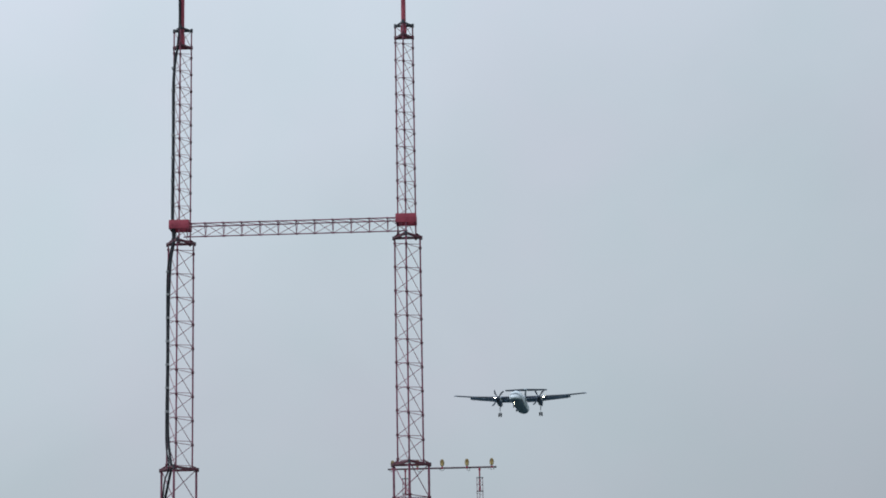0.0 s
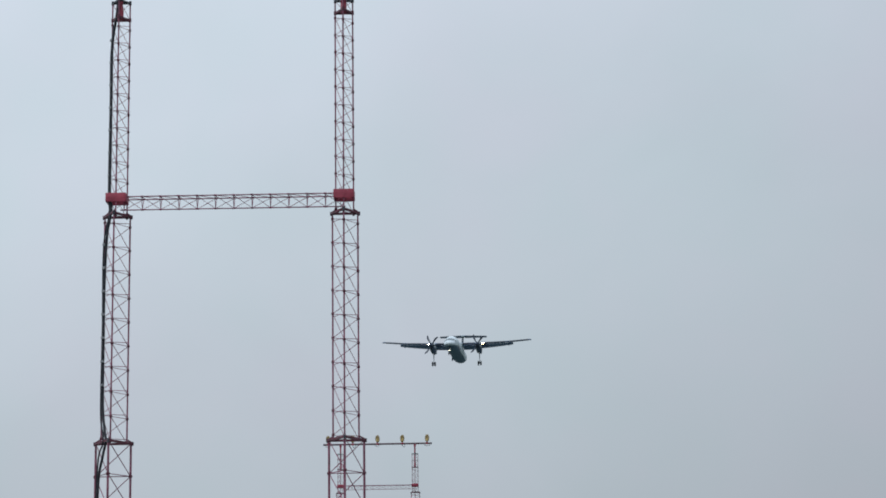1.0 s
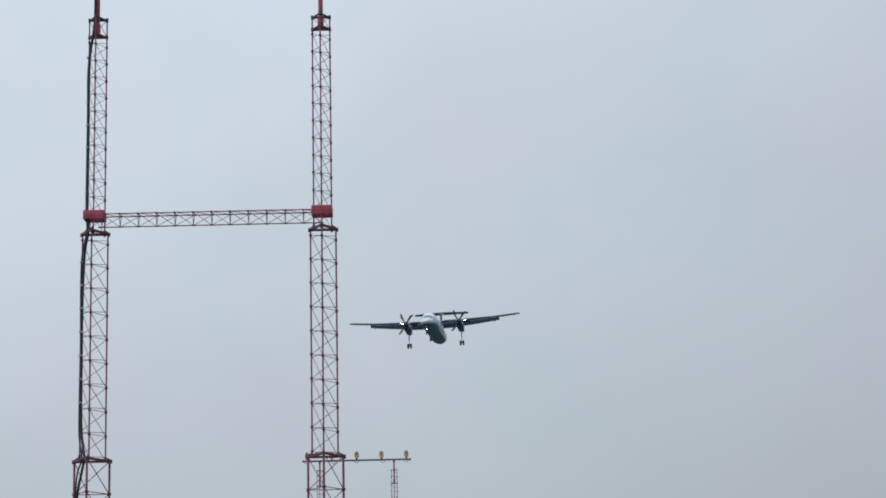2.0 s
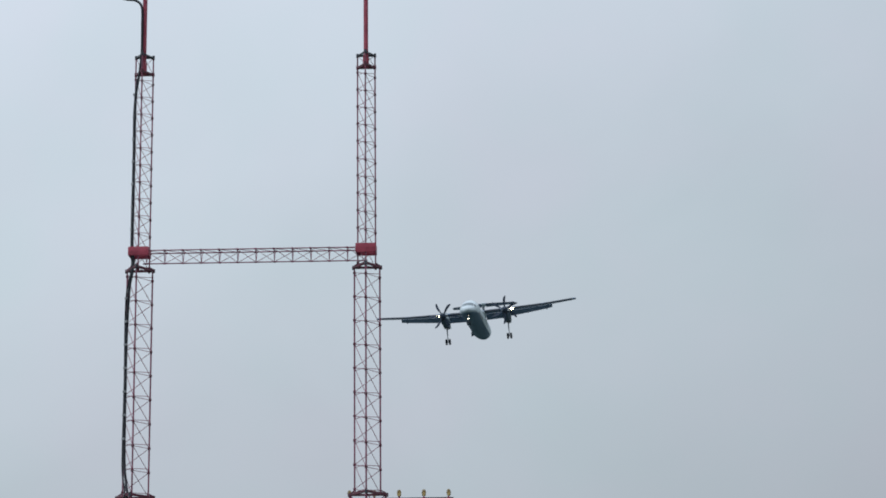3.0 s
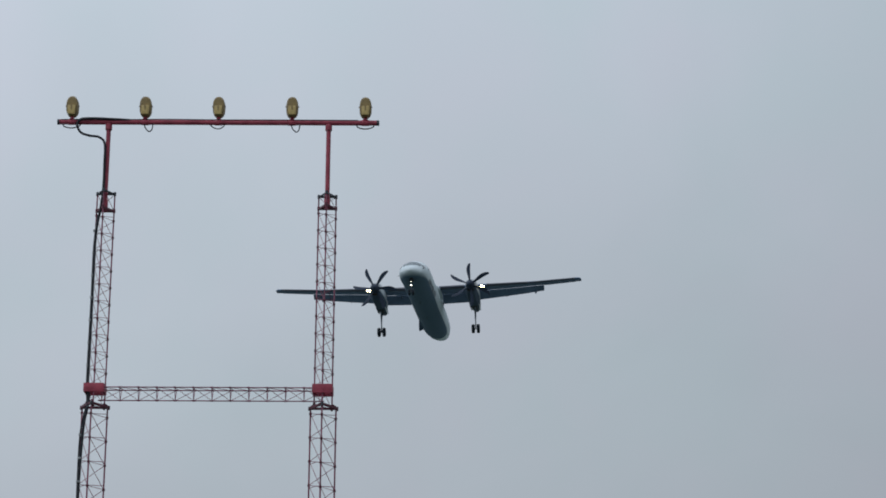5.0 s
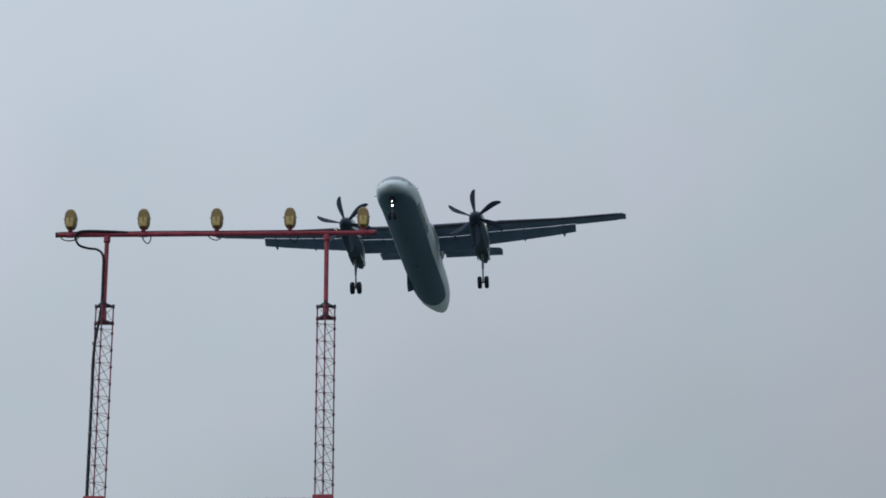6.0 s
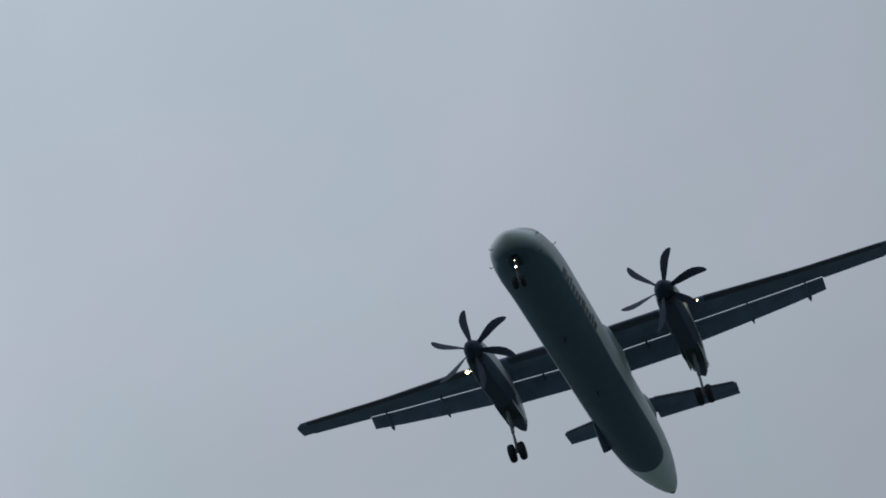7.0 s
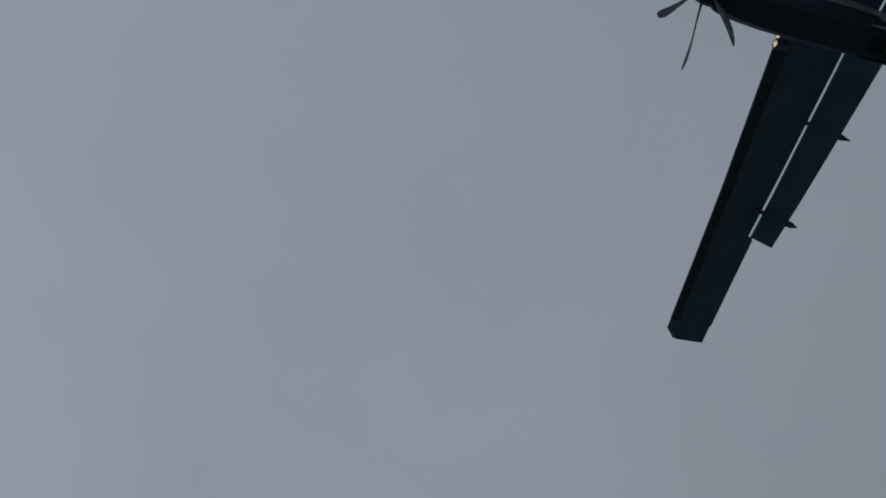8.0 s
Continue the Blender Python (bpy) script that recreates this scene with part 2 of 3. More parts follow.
# ---------------------------------------------------------------- ground
def build_ground():
    bm = bmesh.new()
    n, radius = 72, 4500
    rings = [6, 25, 80, 240, 700, 2000, radius]
    centre = bm.verts.new((0, 0, 0))
    made = []
    for r in rings:
        made.append([bm.verts.new((r * math.cos(k * math.tau / n), r * math.sin(k * math.tau / n), 0)) for k in range(n)])
    for k in range(n):
        bm.faces.new((centre, made[0][k], made[0][(k + 1) % n]))
    for a, b in zip(made, made[1:]):
        for k in range(n):
            j = (k + 1) % n
            bm.faces.new((a[k], b[k], b[j], a[j]))
    ground = part("ground", bm, GRASS)
    tagged(ground, "flat mown green grass of an airfield", "ground", kind="structure")


build_ground()


# ---------------------------------------------------------------- approach light masts
def shared_bars(name, parent, material, spans, radius, offsets, label=""):
    """Bars between pairs of points, each repeated at every offset as a part of its own on one mesh."""
    for p, q in spans:
        bm = bmesh.new()
        tube(bm, p, q, radius, 5)
        first = part(name, bm, material, parent, label, 40)
        first.location = offsets[0]
        for shift in offsets[1:]:
            more = new(name, first.data)
            more.parent, more.location = parent, shift
            tagged(more, label)


def lattice(parent, x, z0, z1, width, pitch, split=True, leg_r=0.010, brace_r=0.0038, inset=0.0, drop=0.0):
    """A three-legged lattice column between two heights, one leg towards -y."""
    d = width * 0.866
    feet = [Vector((x - width / 2, d / 3, 0)), Vector((x + width / 2, d / 3, 0)), Vector((x, -2 * d / 3, 0))]
    foot, head = z0, z1
    z0, z1 = z0 + inset, z1 - inset
    count = max(1, round((z1 - z0) / pitch))
    step = (z1 - z0) / count
    rise = Vector((0, 0, step))
    # the rods wind round: two of the legs carry their joints a little lower
    joints = [feet[0], feet[1] - Vector((0, 0, drop)), feet[2] - Vector((0, 0, drop))]
    pairs = [(joints[0], joints[1]), (joints[1], joints[2]), (joints[2], joints[0])]
    # the rod across the back is cranked: it leaves one leg low and meets the other high
    sag = drop * 0.6
    crank = [joints[0] - Vector((0, 0, sag)), joints[0].lerp(joints[1], 0.28) + Vector((0, 0, sag * 0.3)), joints[1] + Vector((0, 0, sag * 1.2))]
    level = [pairs[1], pairs[2], (crank[0], crank[1]), (crank[1], crank[2])]
    bm = bmesh.new()
    for a, b in level:
        tube(bm, a + Vector((0, 0, z0)), b + Vector((0, 0, z0)), brace_r, 5)
    if not split:
        for k in range(count):
            z = Vector((0, 0, z0 + k * step))
            for a, b in pairs:
                tube(bm, a + z, b + z + rise, brace_r, 5)
            for a, b in level:
                tube(bm, a + z + rise, b + z + rise, brace_r, 5)
    section = part("lattice_section", bm, BRACE_RED, parent, "three-legged section of dull red steel rod", 40)
    if split:
        shared_bars("diagonal_brace", section, BRACE_RED, [(a, b + rise) for a, b in pairs], brace_r, [Vector((0, 0, z0 + k * step)) for k in range(count)])
        shared_bars("level_brace", section, BRACE_RED, level, brace_r, [Vector((0, 0, z0 + k * step)) for k in range(1, count + 1)])
    for a, joint in zip(feet, joints):
        bm = bmesh.new()
        tube(bm, a + Vector((0, 0, foot - 0.01)), a + Vector((0, 0, head + 0.01)), leg_r, 8)
        part("leg", bm, BRACE_RED, section, smooth=40)
        nodes = [joint + Vector((0, 0, z0 + k * step)) for k in range(count + 1)]
        collar = [(-0.020, leg_r * 1.05), (-0.012, leg_r * 1.7), (0.012, leg_r * 1.7), (0.020, leg_r * 1.05)]
        bm = bmesh.new()
        for node in nodes[:1] if split else nodes:
            lathe(bm, collar, "z", 8, node)
        first = part("weld_collar" if split else "weld_collars", bm, JOINT_RED, section, "" if split else "dark weathered weld collars", 40)
        if not split:
            tagged(first, kind="stuff")
        for node in nodes[1:] if split else ():
            more = new("weld_collar", first.data)
            more.parent, more.location = section, node - nodes[0]
    return section


def cap_frame(parent, x, z, width, upper):
    """The three-sided frame that joins a narrow column to a wider one."""
    d = width * 0.866
    feet = [Vector((x - width / 2, d / 3, z)), Vector((x + width / 2, d / 3, z)), Vector((x, -2 * d / 3, z))]
    bm = bmesh.new()
    for i in range(3):
        a, b = feet[i], feet[(i + 1) % 3]
        way = (b - a).normalized()
        side = Vector((-way.y, way.x, 0)) * 0.016
        rings = []
        for p in (a, b):
            rings.append([p + side + Vector((0, 0, 0.014)), p - side + Vector((0, 0, 0.014)), p - side - Vector((0, 0, 0.014)), p + side - Vector((0, 0, 0.014))])
        loft(bm, rings)
    du = upper * 0.866
    for a, u in zip(feet, ((-upper / 2, du / 3), (upper / 2, du / 3), (0, -2 * du / 3))):
        tube(bm, a + Vector((0, 0, 0.012)), Vector((x + u[0], u[1], z + 0.05)), 0.010, 6)
    frame_ob = part("joint_frame", bm, JOINT_RED, parent, "dark red triangular steel joint frame")
    for a in feet:
        bm = bmesh.new()
        tube(bm, a - Vector((0, 0, 0.026)), a + Vector((0, 0, 0.024)), 0.017, 8)
        part("bolt", bm, DARK_STEEL, frame_ob, smooth=40)


def crossbeam(parent, x0, x1, z_top, z_low, depth, pitch):
    """A three-chord truss between the two columns."""
    y0, y1, ym = -depth / 2, depth / 2, 0.0
    count = round((x1 - x0) / pitch)
    step = (x1 - x0) / count
    run = Vector((step, 0, 0))
    top0, top1, low = Vector((x0, y0, z_top)), Vector((x0, y1, z_top)), Vector((x0, ym, z_low))
    bm = bmesh.new()
    tube(bm, (x0 - 0.05, ym, z_low), (x1 + 0.02, ym, z_low), 0.008, 8)
    for k in range(count + 1):
        x = x0 + k * step
        tube(bm, (x - 0.016, ym, z_low), (x + 0.016, ym, z_low), 0.012, 6)
    beam = part("crossbeam", bm, BRACE_RED, parent, "red lattice crossbeam between the two columns", 40)
    for y in (y0, y1):
        bm = bmesh.new()
        tube(bm, (x0 - 0.05, y, z_top), (x1 + 0.02, y, z_top), 0.008, 8)
        for k in range(count + 1):
            x = x0 + k * step
            tube(bm, (x - 0.016, y, z_top), (x + 0.016, y, z_top), 0.012, 6)
        part("chord", bm, BRACE_RED, beam, smooth=40)
    places = [run * k for k in range(count + 1)]
    shared_bars("upright_brace", beam, BRACE_RED, [(top0, low), (top1, low), (top0, top1)], 0.005, places)
    shared_bars("diagonal_brace", beam, BRACE_RED, [(top0, low + run), (top1 + run, low), (top0, top1 + run)], 0.004, places[:-1])


def sleeve(parent, x, z0, z1, width):
    """Folded sheet clamps round a column, where the crossbeam meets it."""
    d = width * 0.866
    bm = bmesh.new()
    block(bm, (x - width / 2 - 0.012, -2 * d / 3 - 0.025, z0), (x + width / 2 + 0.012, -2 * d / 3 - 0.015, z1), 0.003)
    block(bm, (x - width / 2 - 0.012, d / 3 + 0.015, z0), (x + width / 2 + 0.012, d / 3 + 0.025, z1), 0.003)
    for s in (-1, 1):
        xs = x + s * (width / 2 + 0.014)
        block(bm, (xs - 0.004, -2 * d / 3 - 0.02, z0 + 0.004), (xs + 0.004, d / 3 + 0.02, z1 - 0.004), 0.002)
    plate = part("clamp_plate", bm, MAST_RED, parent, "bright red folded steel clamp plate", 30)
    for dx in (-0.09, 0.0, 0.09):
        bm = bmesh.new()
        zc = (z0 + z1) / 2
        tube(bm, (x + dx, -2 * d / 3 - 0.033, zc), (x + dx, -2 * d / 3 - 0.022, zc), 0.011, 6)
        part("bolt", bm, MAST_RED, plate)


def light_mast(place, heights, cable, name_label):
    """A twin-column light mast. heights: bar, column top, second ring, sleeve, first and second joint."""
    bar, top, ring, clamp, joint_a, joint_b = heights
    root = new("approach_light_mast")
    tagged(root, name_label, "light mast", "approach light masts")
    bm = bmesh.new()
    tube(bm, (-2.165, 0, bar), (2.155, 0, bar), 0.036, 14)
    rail = part("light_bar", bm, MAST_RED if cable else GREY_BAR, root, "red round steel light bar" if cable else "dull grey-red steel light bar", 40)
    for s in (-1, 1):
        bm = bmesh.new()
        lathe(bm, [(0, 0.038), (0.03, 0.039), (0.034, 0.03), (0.036, 0.008)], "x", 12, (s * 2.155 if s > 0 else -2.195, 0, bar))
        part("end_cap", bm, DARK_STEEL, rail, smooth=40)
    w_a, w_b, w_c = 0.235, 0.335, 0.455
    heads = (top, ring), (top - 0.027, ring + 0.045)    # the columns' heads differ a little
    for (x, x_b, x_c), (top, ring) in zip(((-1.492, -1.503, -1.515), (1.503, 1.506, 1.510)), heads):
        bm = bmesh.new()
        tube(bm, (x, 0, ring - 0.01), (x, 0, bar), 0.031, 14)
        post = part("post", bm, MAST_RED, root, "slim red steel post", 40)
        bm = bmesh.new()
        lathe(bm, [(-0.12, 0.036), (-0.11, 0.046), (-0.05, 0.046), (-0.03, 0.042)], "z", 14, (x, 0, bar))
        part("collar", bm, MAST_RED, post, smooth=40)
        bm = bmesh.new()
        lathe(bm, [(ring - 0.018, 0.041), (ring + 0.13, 0.041), (ring + 0.16, 0.033)], "z", 14, (x, 0, 0))
        part("socket", bm, MAST_RED, post, smooth=40)
        d = w_a * 0.866
        for z, r in ((top, 0.010), (ring, 0.013)):
            bm = bmesh.new()
            feet = [Vector((x - w_a / 2, d / 3, z)), Vector((x + w_a / 2, d / 3, z)), Vector((x, -2 * d / 3, z))]
            rings = []
            for f in feet + feet[:1]:
                out = Vector((f.x - x, f.y, 0)).normalized() * (1.6 * r)
                up = Vector((0, 0, r))
                rings.append([f + out + up, f - out + up, f - out - up, f + out - up])
            loft(bm, rings, cap=False)
            bmesh.ops.remove_doubles(bm, verts=bm.verts, dist=1e-5)
            fitting = DARK_STEEL if z == top else JOINT_RED
            spider = part("spider_ring", bm, fitting, root)
            for f in feet:
                bm = bmesh.new()
                tube(bm, f, (x, 0, z), r, 6)
                part("spoke", bm, fitting, spider, smooth=40)
                bm = bmesh.new()
                tube(bm, f - Vector((0, 0, 0.02)), f + Vector((0, 0, 0.03)), 0.018, 8)
                part("corner_bolt", bm, fitting, spider, smooth=40)
        lattice(root, x, ring, top, w_a, 0.24, cable)
        lattice(root, x, joint_a, ring, w_a, 0.236, cable, inset=0.06, drop=0.08)
        lattice(root, x_b, joint_b, joint_a, w_b, 0.318, cable, leg_r=0.011, brace_r=0.0044, inset=0.07, drop=0.07)
        lattice(root, x_c, 0.05, joint_b, w_c, 0.42, False, leg_r=0.015, brace_r=0.006)
        cap_frame(root, x_b, joint_a, w_b + 0.03, w_a)
        cap_frame(root, x_c, joint_b, w_c + 0.035, w_b)
        sleeve(root, x, clamp - 0.056, clamp + 0.062, w_a)
        bm = bmesh.new()
        block(bm, (x - 0.5, -0.5, 0.0), (x + 0.5, 0.4, 0.06), 0.015)
        part("footing", bm, CONCRETE, root, "grey concrete footing")
    crossbeam(root, -1.402, 1.4972, clamp + 0.02, clamp - 0.140, 0.19, 0.2416)
    if cable:
        top, ring = heads[0]
        bm = bmesh.new()
        sweep(bm, [(-1.2, -0.02, bar + 0.022), (-1.45, -0.04, bar + 0.030), (-1.72, -0.05, bar + 0.036), (-1.87, -0.06, bar + 0.018), (-1.915, -0.06, bar - 0.06),
                   (-1.86, -0.06, bar - 0.17), (-1.74, -0.055, bar - 0.215), (-1.61, -0.05, bar - 0.235), (-1.528, -0.05, bar - 0.33), (-1.518, -0.05, bar - 0.6),
                   (-1.515, -0.06, top + 0.05), (-1.535, -0.08, ring), (-1.582, -0.06, ring - 0.35), (-1.592, -0.03, ring - 0.9), (-1.590, -0.03, ring - 1.6),
                   (-1.588, -0.05, clamp + 0.2), (-1.578, -0.07, clamp), (-1.556, -0.10, joint_a + 0.1), (-1.565, -0.13, joint_a - 0.06), (-1.612, -0.07, joint_a - 0.3),
                   (-1.645, 0.0, joint_a - 0.9), (-1.646, 0.0, joint_a - 1.6), (-1.64, 0.0, joint_b + 0.5), (-1.59, -0.12, joint_b + 0.15), (-1.56, -0.2, joint_b),
                   (-1.60, -0.16, joint_b - 0.18), (-1.67, -0.06, joint_b - 0.5), (-1.68, -0.05, joint_b - 1.2), (-1.67, -0.05, 2.5), (-1.67, -0.06, 0.3), (-1.67, -0.1, 0.02)], 0.017, 8, 8)
        part("conduit", bm, RUBBER, root, "black flexible cable conduit", 60)
        bm = bmesh.new()
        sweep(bm, [(-1.57, -0.07, ring - 0.1), (-1.620, 0.05, ring - 0.5), (-1.618, 0.05, ring - 1.2), (-1.620, 0.04, clamp + 0.3), (-1.605, -0.03, clamp), (-1.585, -0.08, joint_a),
                   (-1.676, 0.07, joint_a - 0.4), (-1.674, 0.07, joint_a - 1.5), (-1.676, 0.06, joint_b + 0.4), (-1.60, -0.17, joint_b), (-1.70, -0.02, joint_b - 0.5), (-1.70, -0.02, 2.0), (-1.70, -0.06, 0.02)], 0.011, 7, 8)
        part("cable", bm, RUBBER, root, "thin black supply cable", 60)
        bm = bmesh.new()
        sweep(bm, [(-2.15, -0.03, bar + 0.025), (-1.7, -0.03, bar + 0.032), (-1.2, -0.03, bar + 0.028), (-0.7, -0.03, bar + 0.034), (0.0, -0.03, bar + 0.028), (0.95, -0.03, bar + 0.03), (1.9, -0.03, bar + 0.028)], 0.006, 6, 4)
        part("bar_cable", bm, RUBBER, root, "thin black supply cable", 60)
        for k in range(16):
            z = ring - 0.3 - k * 0.31
            if abs(z - joint_a) < 0.2:
                continue
            xx = -1.592 if z > joint_a else -1.645
            bm = bmesh.new()
            lathe(bm, [(-0.014, 0.027), (0.014, 0.027)], "z", 8, (xx - 0.008, -0.02, z))
            part("cable_tie", bm, GALVANISED, root)
    root.matrix_basis = place
    return root


def approach_lamp(m, loop):
    """A lamp on a stem, its back to -y; loop: the shape of the slack lead under the bar."""
    bm = bmesh.new()
    rings = []
    for y, grow in ((-0.085, 0.55), (-0.082, 0.80), (-0.062, 0.95), (-0.02, 1.0), (0.05, 1.0), (0.062, 0.96)):
        ring = []
        for k in range(24):
            a = k * math.tau / 24
            cx, cz = math.cos(a), math.sin(a)
            x = 0.085 * math.copysign(abs(cx) ** 0.8, cx)
            z = 0.135 * math.copysign(abs(cz) ** (0.85 if cz > 0 else 0.62), cz)
            x *= 1.0 if cz > 0 else 1.0 - 0.16 * abs(cz) ** 2
            ring.append((x * grow * 0.97, y, 0.215 + z * 1.06 * grow))
        rings.append(ring)
    loft(bm, rings)
    body = part("approach_lamp", bm, LAMP_YELLOW, None, smooth=35)
    tagged(body, "aged yellow airfield approach lamp on a steel bar", "airfield lamp", "approach lamps")
    bm = bmesh.new()
    block(bm, (-0.052, -0.104, 0.085), (0.052, -0.078, 0.215), 0.012)
    cover = part("rear_cover", bm, LAMP_PALE, body, "paler yellow rear cover", 30)
    bm = bmesh.new()
    block(bm, (-0.008, -0.110, 0.145), (0.008, -0.103, 0.212), 0.002)
    part("rib", bm, LAMP_YELLOW, cover)
    bm = bmesh.new()
    lathe(bm, [(0.060, 0.082), (0.072, 0.080), (0.082, 0.05), (0.085, 0.01)], "y", 20, (0, 0, 0.22))
    part("lens", bm, LAMP_GLASS, body, "clear domed glass lens", 40)
    for s in (-1, 1):
        bm = bmesh.new()
        tube(bm, (s * 0.080, -0.01, 0.225), (s * 0.093, -0.01, 0.225), 0.010, 8)
        part("pivot_screw", bm, DARK_STEEL, body, smooth=40)
    bm = bmesh.new()
    lathe(bm, [(0.03, 0.034), (0.045, 0.036), (0.055, 0.026), (0.082, 0.022)], "z", 12)
    part("stem", bm, MAST_RED, body, smooth=40)
    bm = bmesh.new()
    lathe(bm, [(-0.05, 0.038), (-0.045, 0.042), (0.045, 0.042), (0.05, 0.038)], "x", 14)
    part("clamp", bm, MAST_RED, body, "red pipe clamp round the bar", 40)
    bm = bmesh.new()
    if loop == 0:
        pts = [(-0.1, 0, -0.02), (-0.085, -0.03, -0.065), (0.0, -0.03, -0.085), (0.085, -0.03, -0.065), (0.11, 0, -0.02)]
    elif loop == 1:
        pts = [(0.0, -0.02, -0.03), (0.005, -0.03, -0.075), (0.05, -0.03, -0.125), (0.085, -0.03, -0.10), (0.095, -0.02, -0.03)]
    else:
        pts = [(-0.1, -0.02, -0.03), (-0.06, -0.03, -0.07), (0.0, -0.03, -0.09), (0.05, -0.03, -0.07), (0.08, -0.02, -0.03)]
    sweep(bm, [(1.15 * x, y, 1.15 * z) for x, y, z in pts], 0.0085, 6)
    part("lead", bm, RUBBER, body, "slack black lead", 60)
    body.matrix_basis = m
    return body


NEAR_MAST = pose(-3.739, 29.088, 0, 0, 0, 0.86)
FAR_MAST = pose(-5.71, 91.234, 0, 0, 0, 0.4)
light_mast(NEAR_MAST, (12.10, 11.085, 10.845, 8.360, 8.145, 5.145), True, "red twin-column lattice mast with a black conduit")
light_mast(FAR_MAST, (12.49, 12.10, 11.48, 10.80, 10.52, 7.5), False, "distant red twin-column lattice light mast")
for mast, bar in ((NEAR_MAST, 12.10), (FAR_MAST, 12.49)):
    for k in range(5):
        approach_lamp(mast @ pose(k - 2, 0, bar, 0, 0, (0, 1.5, -1, 2, 0)[k]), (0, 1, 2, 1, 0)[k])

# ---------------------------------------------------------------- the airliner
# Its space: x to its right, y forward (15 m minus the distance from the nose), z up from the fuselage axis.
NOSE = 15.0
STATIONS = [  # distance from the nose, half width, top, bottom
    (0.40, 0.03, -1.00, -1.05), (0.47, 0.20, -0.88, -1.16), (0.66, 0.42, -0.74, -1.30), (1.02, 0.70, -0.55, -1.46), (1.48, 0.92, -0.35, -1.58), (1.62, 0.98, -0.28, -1.61),
    (2.20, 1.13, 0.16, -1.68), (2.62, 1.21, 0.29, -1.71), (3.30, 1.29, 0.48, -1.735), (4.20, 1.345, 0.75, -1.745), (5.2, 1.345, 1.01, -1.745), (6.4, 1.345, 1.15, -1.745), (8.00, 1.345, 1.15, -1.745),
    (12.0, 1.345, 1.15, -1.745), (16.0, 1.345, 1.15, -1.745), (20.5, 1.345, 1.13, -1.745), (22.5, 1.34, 1.04, -1.69), (24.5, 1.28, 1.02, -1.50),
    (26.5, 1.15, 1.00, -1.25), (28.5, 0.93, 0.98, -0.85), (30.3, 0.68, 0.93, -0.43), (31.6, 0.45, 0.82, -0.08), (32.4, 0.22, 0.62, 0.18), (32.77, 0.06, 0.42, 0.30)]


def hull(s, turn, out=0.0):
    """A point of the fuselage skin: s from the nose, turn in degrees from its right-hand side upwards."""
    data = np.array(STATIONS)
    hw, top, low = (float(np.interp(s, data[:, 0], data[:, k])) for k in (1, 2, 3))
    mid, half = (top + low) / 2, (top - low) / 2
    a = radians(turn)
    return Vector(((hw + out) * math.cos(a), NOSE - s, mid + (half + out) * math.sin(a)))


def hull_patch(bm, s0, s1, t0, t1, out=0.012, n=4):
    """A thin panel that follows the skin."""
    grid = [[bm.verts.new(hull(s0 + (s1 - s0) * i / n, t0 + (t1 - t0) * j / n, out)) for j in range(n + 1)] for i in range(n + 1)]
    back = [[bm.verts.new(hull(s0 + (s1 - s0) * i / n, t0 + (t1 - t0) * j / n, out - 0.03)) for j in range(n + 1)] for i in range(n + 1)]
    for g in (grid, back):
        for i in range(n):
            for j in range(n):
                bm.faces.new((g[i][j], g[i + 1][j], g[i + 1][j + 1], g[i][j + 1]))
    edge = [(i, 0) for i in range(n)] + [(n, j) for j in range(n)] + [(n - i, n) for i in range(n)] + [(0, n - j) for j in range(n)]
    for (a, b), (c, d) in zip(edge, edge[1:] + edge[:1]):
        bm.faces.new((grid[a][b], grid[c][d], back[c][d], back[a][b]))


def foil(chord_points=14, thick=0.16):
    """A closed aerofoil outline, (along the chord, height), from the trailing edge over the top and back."""
    xs = [0.5 * (1 + math.cos(math.pi * k / chord_points)) for k in range(chord_points + 1)]
    yt = lambda x: 5 * thick * (0.2969 * math.sqrt(x) - 0.126 * x - 0.3516 * x * x + 0.2843 * x ** 3 - 0.1036 * x ** 4)
    top = [(x, yt(x) + 0.03 * (1 - (2 * x - 1) ** 2)) for x in xs]
    low = [(x, -0.85 * yt(x) + 0.02 * (1 - (2 * x - 1) ** 2)) for x in reversed(xs[1:-1])]
    return top + low


def blade_surface(bm, stations, thick=0.16, tilt=0.0):
    """A lifting surface through stations (x, leading edge, trailing edge, z); tilt lowers the trailing edge, in degrees."""
    rings = []
    for x, le, te, z in stations:
        c, s = math.cos(radians(tilt)), math.sin(radians(tilt))
        ring = []
        for u, h in foil(thick=thick):
            a, b = u * (te - le), h * (te - le)
            ring.append((x, NOSE - (le + a * c + b * s), z - a * s + b * c))
        rings.append(ring)
    loft(bm, rings)


def upright_surface(bm, stations, thick=0.1):
    """A fin through stations (z, leading edge, trailing edge)."""
    rings = []
    for z, le, te in stations:
        rings.append([((h - 0.02 * (1 - (2 * u - 1) ** 2)) * (te - le), NOSE - (le + u * (te - le)), z) for u, h in foil(thick=thick)])
    loft(bm, rings)


def wing_z(x):
    return float(np.interp(abs(x), (0.0, 5.2, 10.0, 14.2), (0.82, 0.94, 1.24, 1.66)))


def wing_line(x, table):
    return float(np.interp(abs(x), [r[0] for r in table], [r[1] for r in table]))


LEADING = [(0.0, 14.08), (5.2, 14.08), (14.3, 15.67)]
MAIN_AFT = [(0.0, 16.56), (4.2, 16.50), (4.85, 16.10), (5.4, 16.13), (8.0, 16.25), (10.97, 16.41), (10.99, 16.60), (14.4, 16.95)]
FLAP_AFT = [(0.0, 17.46), (4.2, 17.40), (4.85, 16.93), (10.98, 16.97)]


